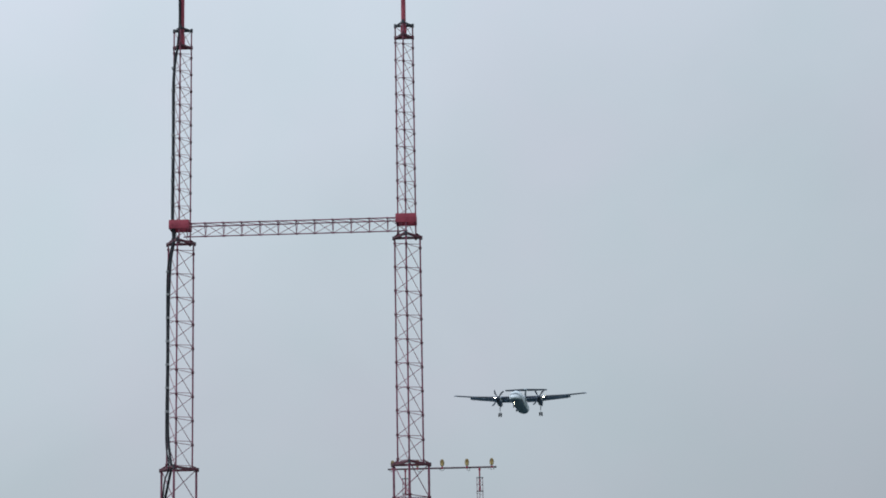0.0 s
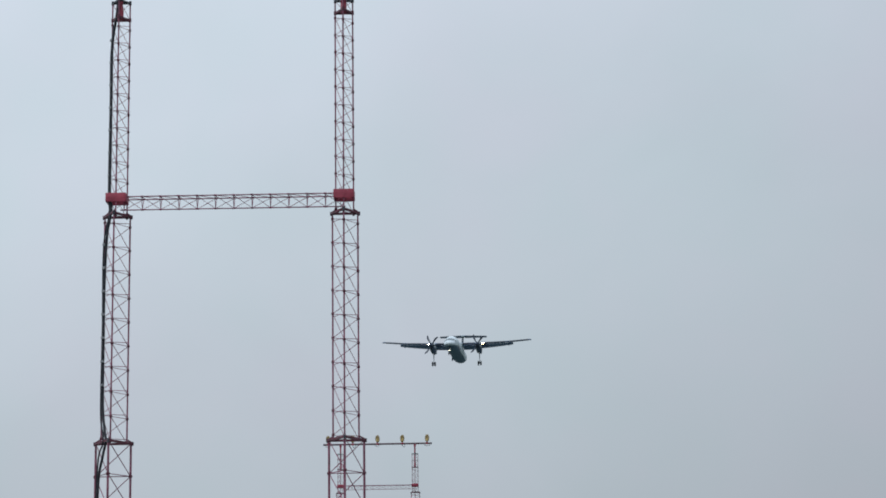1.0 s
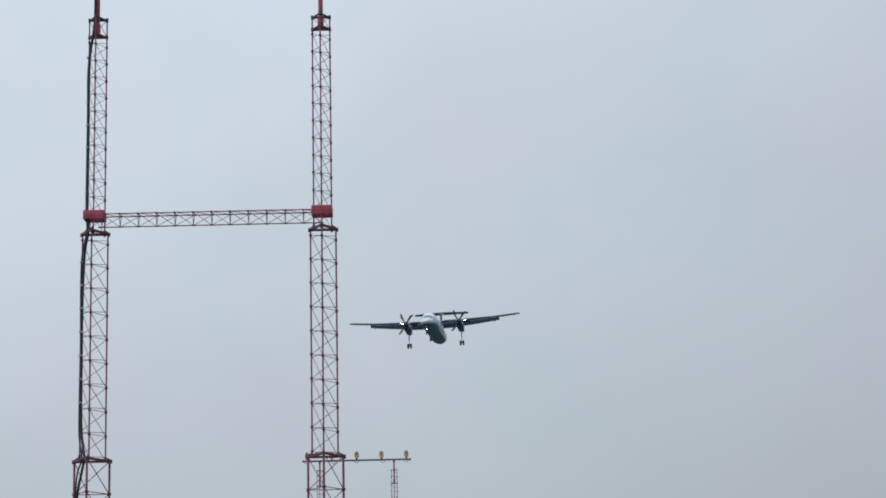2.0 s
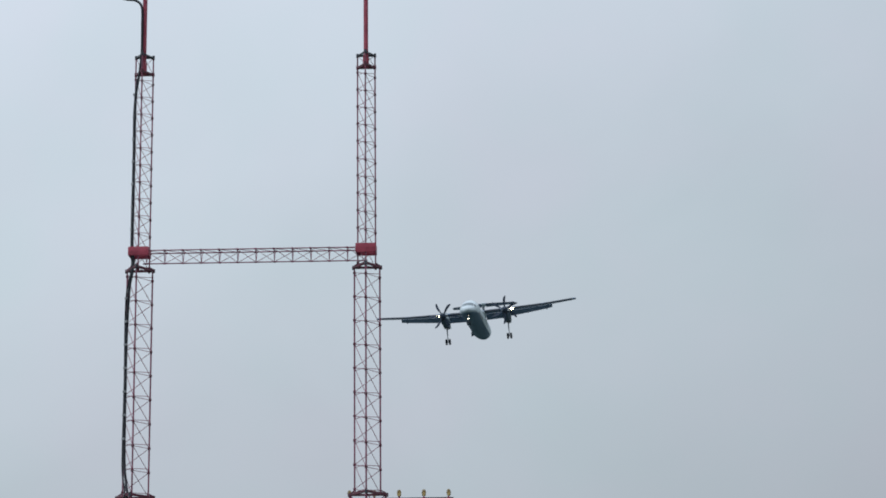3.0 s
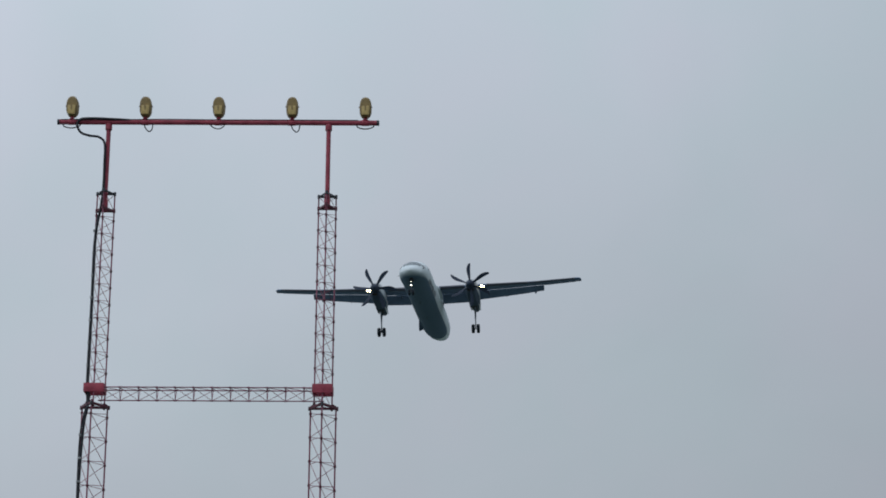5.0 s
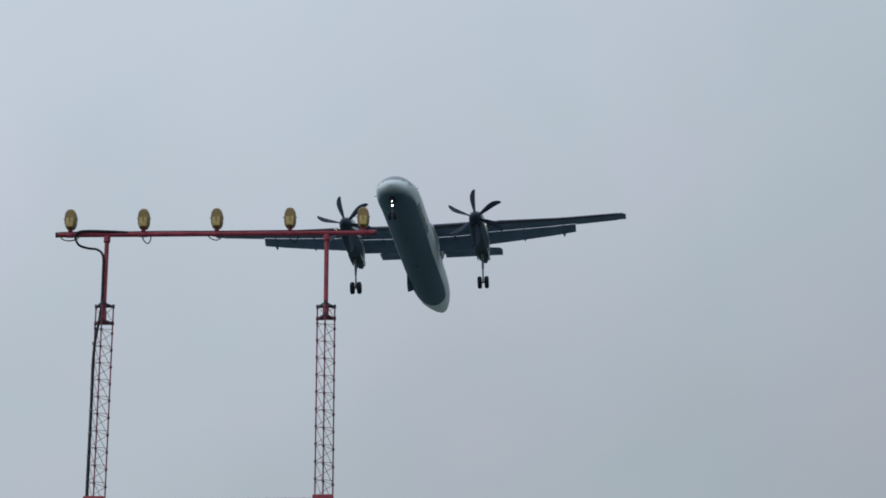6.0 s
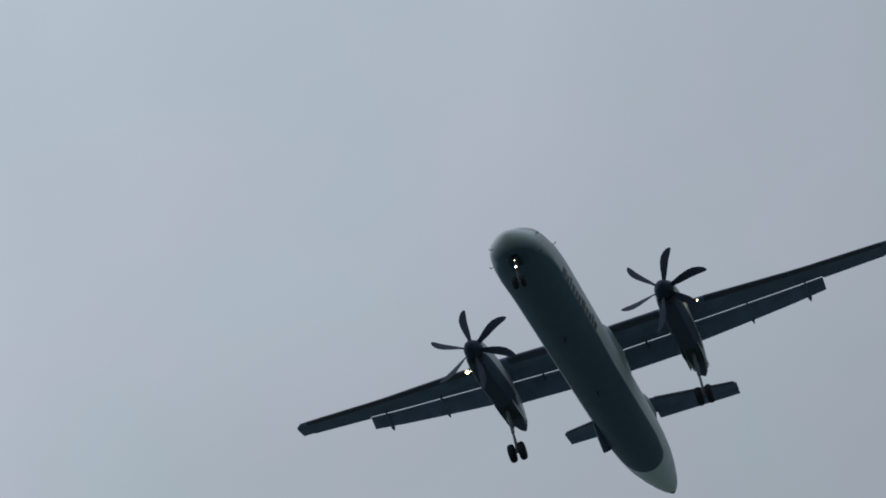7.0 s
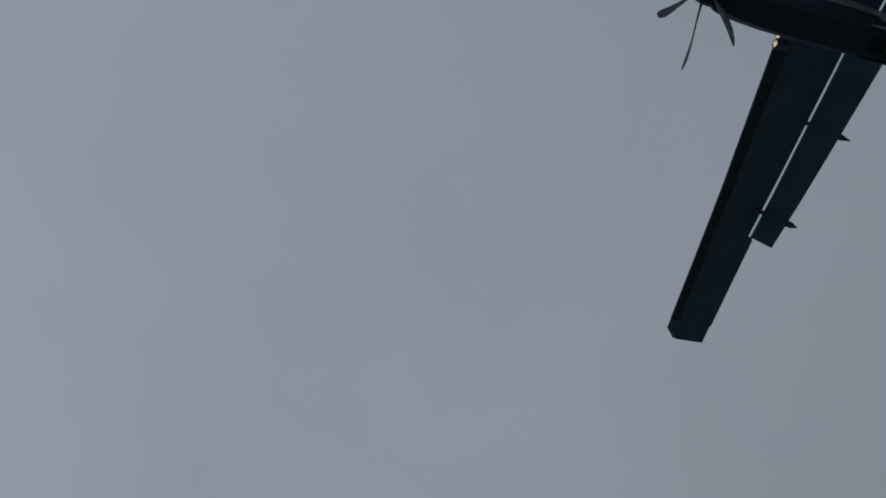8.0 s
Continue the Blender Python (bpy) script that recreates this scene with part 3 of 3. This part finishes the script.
def build_wing(plane, side):
    xs = [0.9, 2.5, 4.2, 4.85, 5.2, 7.0, 9.0, 10.96, 11.0, 12.5, 13.8, 14.22]
    bm = bmesh.new()
    blade_surface(bm, [(side * x, wing_line(x, LEADING), wing_line(x, MAIN_AFT) + (0.04 if x < 11 else 0), wing_z(x)) for x in xs] +
                  [(side * 14.48, wing_line(14.3, LEADING) + 0.30, wing_line(14.3, MAIN_AFT) + 0.01, wing_z(14.2) + 0.01)], 0.15)
    wing = part("wing", bm, WING_GREY, plane, "grey-painted high wing with black leading edge", 35)
    # black boot along the leading edge
    for x0, x1 in ((1.3, 3.6), (5.7, 9.6), (9.64, 13.9)):
        bm = bmesh.new()
        rings = []
        for k in range(5):
            x = x0 + (x1 - x0) * k / 4
            le, c = wing_line(x, LEADING), wing_line(x, MAIN_AFT) - wing_line(x, LEADING)
            pts = [(u, h) for u, h in foil(thick=0.15) if u < 0.21]
            outer = [(side * x, NOSE - (le + (u * 1.0 - 0.006) * c), wing_z(x) + h * c * 1.06) for u, h in pts]
            inner = [(side * x, NOSE - (le + (u + 0.03) * c), wing_z(x) + h * c * 0.8) for u, h in reversed(pts)]
            rings.append(outer + inner)
        loft(bm, rings)
        part("deicing_boot", bm, DEICE_BLACK, wing, "matt black de-icing boot", 35)
    # lowered flaps behind a slot
    for x0, x1 in ((1.35, 4.15), (4.88, 10.97)):
        bm = bmesh.new()
        rows = []
        for k in range(5):
            x = x0 + (x1 - x0) * k / 4
            le = wing_line(x, MAIN_AFT) + 0.10
            te = wing_line(x, FLAP_AFT)
            rows.append((side * x, le, le + (te - le) / math.cos(radians(43)), wing_z(x) - 0.005))
        blade_surface(bm, rows, 0.13, 43)
        part("flap", bm, WING_GREY, wing, "lowered grey flap", 35)
    for x in (7.4, 10.15):
        le, te = wing_line(x, MAIN_AFT), wing_line(x, FLAP_AFT)
        bm = bmesh.new()
        rings = []
        for u, half, z in ((-0.25, 0.02, wing_z(x) - 0.05), (0.0, 0.06, wing_z(x) - 0.08), (0.3, 0.08, wing_z(x) - 0.20), (te - le - 0.05, 0.10, wing_z(x) - 0.42), (te - le + 0.12, 0.085, wing_z(x) - 0.50), (te - le + (0.38 if x < 9 else 0.26), 0.014, wing_z(x) - 0.58)):
            rings.append([(side * x + half * math.cos(a), NOSE - (le + u), z + 0.8 * half * math.sin(a)) for a in [k * math.tau / 8 for k in range(8)]])
        loft(bm, rings)
        part("flap_track", bm, WING_GREY, wing, "grey flap track fairing", 50)
    x = 2.5
    le = wing_line(x, MAIN_AFT)
    bm = bmesh.new()
    block(bm, (side * x - 0.05, NOSE - le - 0.35, wing_z(x) - 0.25), (side * x + 0.05, NOSE - le + 0.2, wing_z(x) - 0.08), 0.02)
    part("flap_track", bm, NACELLE, wing, smooth=50)
    # hinge line of the outer control surface
    bm = bmesh.new()
    rows = []
    for x in (11.05, 12.5, 13.9):
        te = wing_line(x, MAIN_AFT)
        rows.append((side * x, te - 0.30, te + 0.02, wing_z(x) + 0.005))
    blade_surface(bm, rows, 0.20, 4)
    part("aileron", bm, WING_GREY, wing, "grey aileron", 35)
    # landing lights in the leading edge
    for dx, r in ((0.0, 0.105), (0.27, 0.090)) if side > 0 else ((0.0, 0.125), (0.20, 0.055)):
        x = 5.24 + dx
        s = wing_line(x, LEADING)
        bm = bmesh.new()
        lathe(bm, [(NOSE - s - 0.30, r), (NOSE - s + 0.10, r + 0.022), (NOSE - s + 0.13, r + 0.018), (NOSE - s + 0.12, r + 0.008), (NOSE - s - 0.06, r)], "y", 16, (side * x, 0, wing_z(x) - 0.16))
        can = part("landing_light", bm, GEAR_STEEL, wing, "round landing light, lit", 40)
        bm = bmesh.new()
        lathe(bm, [(NOSE - s - 0.05, r), (NOSE - s - 0.03, r * 0.75), (NOSE - s - 0.025, 0.01)], "y", 16, (side * x, 0, wing_z(x) - 0.16))
        part("lens", bm, GLOW_WHITE, can, "glowing warm white lens", 40)


def build_nacelle(plane, side):
    cx = 4.42 * side
    rows = [  # distance from the nose, half width, top, bottom
        (11.29, 0.41, 0.74, -0.16), (11.38, 0.46, 0.82, -0.42), (11.8, 0.50, 0.92, -0.58), (12.5, 0.54, 1.04, -0.67), (13.8, 0.56, 1.18, -0.70), (15.0, 0.555, 1.20, -0.70),
        (16.3, 0.51, 1.12, -0.68), (17.3, 0.43, 0.92, -0.62), (18.3, 0.32, 0.60, -0.54), (18.9, 0.22, 0.32, -0.45), (19.35, 0.05, 0.02, -0.33)]
    flank = [(0.30, -1.0), (0.62, -0.98), (0.94, -0.62), (1.0, -0.25), (1.0, 0.20), (0.93, 0.58), (0.74, 0.84), (0.42, 0.97)]
    section = flank + [(0.0, 1.0)] + [(-u, v) for u, v in reversed(flank)]
    bm = bmesh.new()
    rings = []
    for s, hw, top, low in rows:
        rings.append([(cx + hw * u, NOSE - s, (top + low) / 2 + (top - low) / 2 * v) for u, v in section])
    loft(bm, rings)
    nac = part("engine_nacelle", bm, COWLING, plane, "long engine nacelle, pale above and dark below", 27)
    bm = bmesh.new()
    rings = []
    for s, w, h in ((11.27, 0.30, 0.13), (11.30, 0.34, 0.17), (11.5, 0.33, 0.16)):
        rings.append([(cx + w * math.cos(a), NOSE - s, -0.22 + h * math.sin(a)) for a in [k * math.tau / 16 for k in range(16)]])
    loft(bm, rings)
    part("air_intake", bm, BAY_DARK, nac, "dark intake mouth under the spinner", 40)
    for s in (-1, 1):
        bm = bmesh.new()
        rings = []
        for dist, z0, z1, off in ((15.9, -0.20, 0.25, 0.52), (16.6, -0.44, 0.40, 0.495), (17.5, -0.46, 0.35, 0.42), (18.4, -0.42, 0.1, 0.31)):
            rings.append([(cx + s * (off + 0.02), NOSE - dist, z0), (cx + s * (off + 0.03), NOSE - dist, z1), (cx + s * (off - 0.15), NOSE - dist, z1), (cx + s * (off - 0.15), NOSE - dist, z0)])
        loft(bm, rings)
        part("side_panel", bm, NACELLE_PALE, nac, "pale scuffed side panel")
        bm = bmesh.new()
        rings = []
        hang = 0.5 if s < 0 else 0.12
        for dist, rise, drop in ((15.4, 0.06, 0.06), (15.9, 0.14, 0.24), (17.1, 0.20, 0.26), (17.9, 0.22, 0.04)):
            x, drop = cx + s * 0.40, drop * hang
            rings.append([(x, NOSE - dist, -0.52 + rise), (x + s * 0.03, NOSE - dist, -0.52 + rise), (x + s * 0.05, NOSE - dist, -0.56 - drop), (x + s * 0.02, NOSE - dist, -0.56 - drop)])
        loft(bm, rings)
        part("gear_door", bm, NACELLE_PALE if s < 0 else NACELLE, nac, "open pale gear door" if s < 0 else "open dark gear door")
    bm = bmesh.new()
    block(bm, (cx - 0.22, NOSE - 17.0, -0.708), (cx + 0.22, NOSE - 15.5, -0.64), 0.03)
    part("gear_bay", bm, BAY_DARK, nac, "dark open wheel bay")
    bm = bmesh.new()
    lathe(bm, [(NOSE - 18.0, 0.14), (NOSE - 18.7, 0.16), (NOSE - 18.68, 0.13), (NOSE - 18.2, 0.11)], "y", 14, (cx, 0, 0.38))
    part("exhaust", bm, GEAR_STEEL, nac, "steel exhaust pipe", 40)


def build_propeller(plane, side):
    bm = bmesh.new()
    lathe(bm, [(0.62, 0.02), (0.60, 0.09), (0.50, 0.20), (0.30, 0.32), (0.05, 0.41), (-0.20, 0.44), (-0.26, 0.42)], "y", 24)
    prop = part("propeller", bm, BLADE, plane, "six-bladed black propeller with a round spinner", 40)
    for k in range(6):
        bm = bmesh.new()
        rings = []
        for r, chord, sweep_x, twist in ((0.30, 0.20, 0.0, 52), (0.55, 0.24, 0.015, 46), (0.90, 0.33, 0.035, 38), (1.25, 0.375, 0.045, 31), (1.55, 0.37, 0.02, 26), (1.80, 0.31, -0.05, 22), (1.97, 0.21, -0.12, 20), (2.05, 0.07, -0.17, 19)):
            ring = []
            for u, h in foil(8, 0.09 if r > 0.5 else 0.4):
                a, b, t = sweep_x - (u - 0.5) * chord, h * chord, radians(twist)
                ring.append((a * math.cos(t) + b * math.sin(t), a * math.sin(t) - b * math.cos(t), r))
            rings.append(ring)
        loft(bm, rings)
        blade = part("blade", bm, BLADE, prop, smooth=40)
        blade.matrix_basis = pose(0, 0, 0, 0, 60 * k, 0)
    return prop


def tyre(bm, at, r, w):
    lathe(bm, [(-w / 2, r * 0.55), (-w / 2, r * 0.86), (-w * 0.36, r * 0.97), (-w * 0.15, r), (w * 0.15, r), (w * 0.36, r * 0.97), (w / 2, r * 0.86), (w / 2, r * 0.55)], "x", 22, at)


def build_main_gear(plane, side):
    cx, y = 4.45 * side, NOSE - 16.25
    bm = bmesh.new()
    tube(bm, (cx, y + 0.25, -0.6), (cx, y + 0.02, -1.75), 0.080, 12)
    tube(bm, (cx, y + 0.02, -1.75), (cx, y, -2.72), 0.055, 12)
    gear = part("main_gear", bm, GEAR_STEEL, plane, "lowered grey steel main landing gear leg", 40)
    bm = bmesh.new()
    tube(bm, (cx, y - 0.9, -0.65), (cx, y + 0.02, -1.7), 0.05, 8)
    part("drag_brace", bm, GEAR_STEEL, gear, smooth=40)
    bm = bmesh.new()
    tube(bm, (cx, y - 0.08, -1.7), (cx, y - 0.30, -2.15), 0.03, 6)
    tube(bm, (cx, y - 0.30, -2.15), (cx, y - 0.06, -2.6), 0.03, 6)
    part("torque_link", bm, GEAR_STEEL, gear, smooth=40)
    bm = bmesh.new()
    tube(bm, (cx - 0.36, y, -2.72), (cx + 0.36, y, -2.72), 0.06, 10)
    part("axle", bm, GEAR_STEEL, gear, smooth=40)
    for s in (-1, 1):
        bm = bmesh.new()
        tyre(bm, (cx + s * 0.24, y, -2.72), 0.43, 0.27)
        wheel = part("wheel", bm, TYRE, gear, "black tyre", 40)
        bm = bmesh.new()
        lathe(bm, [(-0.10, 0.05), (-0.115, 0.22), (0.115, 0.22), (0.10, 0.05)], "x", 16, (cx + s * 0.24, y, -2.72))
        part("rim", bm, GEAR_STEEL, gear, smooth=40)


def build_nose_gear(plane):
    y = NOSE - 1.5
    foot = Vector((0, NOSE - 1.08, -2.90))
    bm = bmesh.new()
    tube(bm, (0, y, -1.5), (0, y + 0.28, -2.20), 0.075, 10)
    tube(bm, (0, y + 0.28, -2.20), foot, 0.05, 10)
    gear = part("nose_gear", bm, DARK_STEEL, plane, "lowered nose landing gear leg", 40)
    bm = bmesh.new()
    tube(bm, foot - Vector((0.24, 0, 0)), foot + Vector((0.24, 0, 0)), 0.04, 8)
    part("axle", bm, GEAR_STEEL, gear, smooth=40)
    for s in (-1, 1):
        bm = bmesh.new()
        tyre(bm, foot + Vector((s * 0.17, 0, 0)), 0.28, 0.17)
        part("wheel", bm, TYRE, gear, "black tyre", 40)
        bm = bmesh.new()
        rings = []
        for dist, drop in ((1.30, 0.12), (2.05, 0.18)):
            x = s * 0.24
            rings.append([(x, NOSE - dist, -1.55), (x + s * 0.025, NOSE - dist, -1.55), (x + s * 0.10, NOSE - dist, -1.62 - drop), (x + s * 0.075, NOSE - dist, -1.62 - drop)])
        loft(bm, rings)
        part("gear_door", bm, FUSELAGE, gear, "open nose gear door")
    bm = bmesh.new()
    hull_patch(bm, 1.28, 2.05, -99, -81, 0.008)
    part("gear_bay", bm, BAY_DARK, gear, "dark open wheel bay")
    for z, r in ((-1.93, 0.020), (-2.24, 0.046)):
        at = (0, NOSE - 1.08, z)
        bm = bmesh.new()
        lathe(bm, [(-0.12, 0.03), (-0.02, r + 0.015), (0.05, r + 0.02), (0.045, r + 0.005), (0.0, r)], "y", 14, at)
        part("taxi_light", bm, GEAR_STEEL, gear, "small round taxi light, lit", 40)
        bm = bmesh.new()
        lathe(bm, [(0.002, r), (0.012, r * 0.7), (0.016, 0.01)], "y", 14, at)
        part("lens", bm, GLOW_NOSE, gear, "glowing warm white lens", 40)


def build_airliner():
    plane = new("turboprop_airliner")
    tagged(plane, "white twin-propeller airliner with dark belly, gear and flaps down", "airliner")
    # fuselage
    fine = sorted(set([s[0] for s in STATIONS] + [0.55, 0.82, 1.22, 1.9, 2.4, 2.95, 3.7] + [6, 10, 14, 18] + [21.5, 23.5, 25.5, 27.5, 29.4, 31.0, 32.0]))
    bm = bmesh.new()
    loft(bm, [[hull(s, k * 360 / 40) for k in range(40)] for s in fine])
    body = part("fuselage", bm, FUSELAGE, plane, "white fuselage over a dark grey belly, nose shading painted in", 40)
    # windscreen panes
    for t0, t1 in ((44, 67.4), (68.0, 89.7), (90.3, 112.0), (112.6, 136)):
        bm = bmesh.new()
        hull_patch(bm, 1.64 if 60 < (t0 + t1) / 2 < 120 else 1.72, 2.24 if 60 < (t0 + t1) / 2 < 120 else 2.42, t0, t1, 0.012)
        part("windscreen_pane", bm, COCKPIT, body, "dark windscreen pane", 40)
    for t0, t1 in ((20, 41), (139, 160)):
        bm = bmesh.new()
        hull_patch(bm, 2.0, 2.8, t0, t1, 0.012)
        part("side_window", bm, COCKPIT, body, "dark cockpit side window", 40)
    bm = bmesh.new()
    hull_patch(bm, 31.75, 32.15, -118, -72, 0.010)
    part("exhaust_outlet", bm, BAY_DARK, body, "dark outlet under the tail cone", 40)
    # unreadable dark title on the left flank, as bars
    s = 4.75
    for length, low, high in ((0.62, 33, 14), (0.40, 29, 17), (0.30, 29, 12), (0.46, 29, 17), (0.34, 29, 17), (0.40, 33, 17), (0.62, 31, 14), (0.40, 29, 17), (0.42, 29, 17), (0.30, 29, 12), (0.44, 29, 17)):
        bm = bmesh.new()
        hull_patch(bm, s, s + length, 180 + high, 180 + low, 0.006)
        s += length + 0.11
        part("title_bar", bm, TITLE, body, "dark grey title letter bar", 40)
    # wing to body fairing
    bm = bmesh.new()
    rings = []
    for s, hw, top, low in ((12.6, 0.5, 0.98, 0.6), (13.3, 1.05, 1.18, 0.32), (14.2, 1.34, 1.30, 0.15), (16.0, 1.38, 1.30, 0.1), (17.6, 1.36, 1.18, 0.15), (18.8, 1.18, 1.04, 0.35), (19.8, 0.7, 0.97, 0.65)):
        rings.append([(hw * math.cos(a), NOSE - s, (top + low) / 2 + (top - low) / 2 * math.sin(a)) for a in [k * math.tau / 24 for k in range(24)]])
    loft(bm, rings)
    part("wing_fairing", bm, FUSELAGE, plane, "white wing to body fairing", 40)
    # fin, rudder, tailplane
    bm = bmesh.new()
    upright_surface(bm, [(0.75, 25.2, 31.6), (1.9, 27.6, 31.6), (4.75, 30.1, 32.2)], 0.10)
    fin = part("fin", bm, NACELLE, plane, "dark-painted tail fin", 35)
    bm = bmesh.new()
    upright_surface(bm, [(0.7, 31.55, 32.6), (1.9, 31.55, 32.6), (4.7, 32.1, 32.95)], 0.12)
    part("rudder", bm, NACELLE, fin, "dark-painted rudder", 35)
    bm = bmesh.new()
    upright_surface(bm, [(0.85, 21.5, 26.0), (1.5, 24.0, 27.4), (1.95, 26.9, 28.2)], 0.05)
    part("dorsal_fin", bm, NACELLE, fin, "dark dorsal fin", 35)
    bm = bmesh.new()
    lathe(bm, [(NOSE - 29.75, 0.03), (NOSE - 29.95, 0.17), (NOSE - 30.6, 0.25), (NOSE - 32.3, 0.22), (NOSE - 33.2, 0.05)], "y", 16, (0, 0, 4.82))
    part("tail_bullet", bm, FUSELAGE, fin, "white bullet fairing", 40)
    bm = bmesh.new()
    blade_surface(bm, [(-4.72, 31.72, 32.60, 4.88), (-4.6, 31.58, 32.55, 4.88), (-0.2, 30.5, 32.35, 4.86), (0.2, 30.5, 32.35, 4.86), (4.6, 31.58, 32.55, 4.88), (4.72, 31.72, 32.60, 4.88)], 0.11)
    tail = part("tailplane", bm, WING_GREY, plane, "grey tailplane high on the fin", 35)
    for s in (-1, 1):
        bm = bmesh.new()
        blade_surface(bm, [(s * 0.3, 32.30, 33.0, 4.85), (s * 4.69, 32.50, 33.03, 4.87)], 0.13, 6)
        part("elevator", bm, WING_GREY, tail, "grey elevator", 35)
        bm = bmesh.new()
        blade_surface(bm, [(s * 0.5, 30.54, 30.85, 4.862), (s * 4.6, 31.55, 31.80, 4.882)], 0.5)
        part("deicing_boot", bm, DEICE_BLACK, tail, "matt black de-icing boot", 35)
    # small aft strake on the lower right side
    bm = bmesh.new()
    rings = []
    for s, out in ((18.8, 0.03), (20.4, 0.26), (22.0, 0.42), (22.3, 0.05)):
        a, b = hull(s, -26, -0.1), hull(s, -34, out)
        n = Vector((0.5, 0, 0.86)) * 0.04
        rings.append([a + n, b + n, b - n, a - n])
    loft(bm, rings)
    part("aft_strake", bm, WING_GREY, plane, "small dark strake on the lower flank")
    # probes and aerials about the nose and belly
    for s, turn in ((1.75, 160), (1.2, -8), (2.95, -10), (3.75, 162), (2.05, -147)):
        p, q = hull(s, turn, -0.02), hull(s, turn, 0.13)
        bm = bmesh.new()
        tube(bm, p, q, 0.016, 6)
        tube(bm, q, q + Vector((0, 0.16, 0)), 0.016, 6, 0.006)
        part("pitot_probe", bm, DARK_STEEL, body, "small dark air-data probe", 40)
    for s in (9.0, 14.8):
        bm = bmesh.new()
        p = hull(s, -90)
        loft(bm, [[(x, p.y + y, p.z + 0.02 + z) for x, y in ((-0.012, -0.15), (0.012, -0.15), (0.012, 0.12), (-0.012, 0.12))] for z, _ in ((0, 0), (-0.22, 0))])
        part("blade_aerial", bm, BAY_DARK, body, "small dark blade aerial")
    props = []
    for side in (1, -1):
        build_wing(plane, side)
        build_nacelle(plane, side)
        build_main_gear(plane, side)
        props.append(build_propeller(plane, side))
    build_nose_gear(plane)
    return plane, props


AIRLINER, PROPELLERS = build_airliner()


# ---------------------------------------------------------------- what moves
ATTITUDES = [  # seconds, heading, pitch, bank in degrees
    (0.0, -3.13, -0.68, -0.59), (1.2, -3.37, -0.88, -0.25), (2.5, -3.47, -2.3, 3.00), (3.0, -3.60, -1.85, 4.30), (3.5, -3.75, -1.60, 4.90), (4.0, -3.90, -1.40, 3.50), (4.5, -4.05, -1.28, 1.90), (5.0, -4.21, -1.14, 1.22), (6.5, -4.69, -0.71, 0.0), (7.0, -5.07, -0.84, -1.30), (8.0, -5.84, -1.11, -2.42)]


def flight(t):
    """Where the airliner is and how it is turned on its slightly curved descent."""
    at = Vector((-13.539 + 1.771 * t - 0.0615 * t * t, 491.355 - 57.078 * t - 0.0165 * t * t, 74.664 - 2.784 * t - 0.1015 * t * t))
    at.z += float(np.interp(t, (0.0, 0.5, 1.0, 1.2, 2.5, 3.5, 4.0, 4.5, 6.3), (-0.28, -0.20, -0.12, -0.08, 0.14, -0.08, -0.14, -0.05, 0.0)))    # gusts
    knots = [r[0] for r in ATTITUDES]
    h, p, b = (radians(float(np.interp(t, knots, [r[k] for r in ATTITUDES]))) for k in (1, 2, 3))
    ahead = Vector((math.sin(h) * math.cos(p), -math.cos(h) * math.cos(p), math.sin(p)))
    right = Vector((-math.cos(h), -math.sin(h), 0))
    up = right.cross(ahead)
    right, up = math.cos(b) * right - math.sin(b) * up, math.cos(b) * up + math.sin(b) * right
    return Matrix.Translation(at) @ Matrix((right, ahead, up)).transposed().to_4x4()


HUBS = ((4.42, NOSE - 11.04, 0.22), (-4.42, NOSE - 11.04, 0.22))
SPIN = (  # seconds and blade angle, less the steady 300 degrees a second
    [(0.0, 25), (2.5, 25), (3.0, 27), (3.5, 27), (4.0, 30), (4.5, 30), (5.0, 27), (6.3, 13), (6.5, 9), (6.8, 11), (7.0, 6), (7.2, 2), (7.4, -8), (7.5, -14), (7.6, -17), (7.8, -18), (8.0, -12)],
    [(0.0, 25), (2.5, 25), (3.0, -3), (3.5, 13), (4.0, 15), (4.5, 13), (5.0, 5), (6.3, 6), (6.5, 3), (6.8, -4), (7.0, -16), (7.2, -22), (7.4, -30), (8.0, -30)])


def motions():
    walk(AIRLINER, [(k / 10, flight(k / 10)) for k in range(81)])
    for prop, hub, turns in zip(PROPELLERS, HUBS, SPIN):
        rows = []
        for k in range(81):
            a = float(np.interp(k / 10, [r[0] for r in turns], [r[1] for r in turns]))
            rows.append((k / 10, pose(*hub, 0, a + 30 * k, 0)))
        walk(prop, rows)


motions()
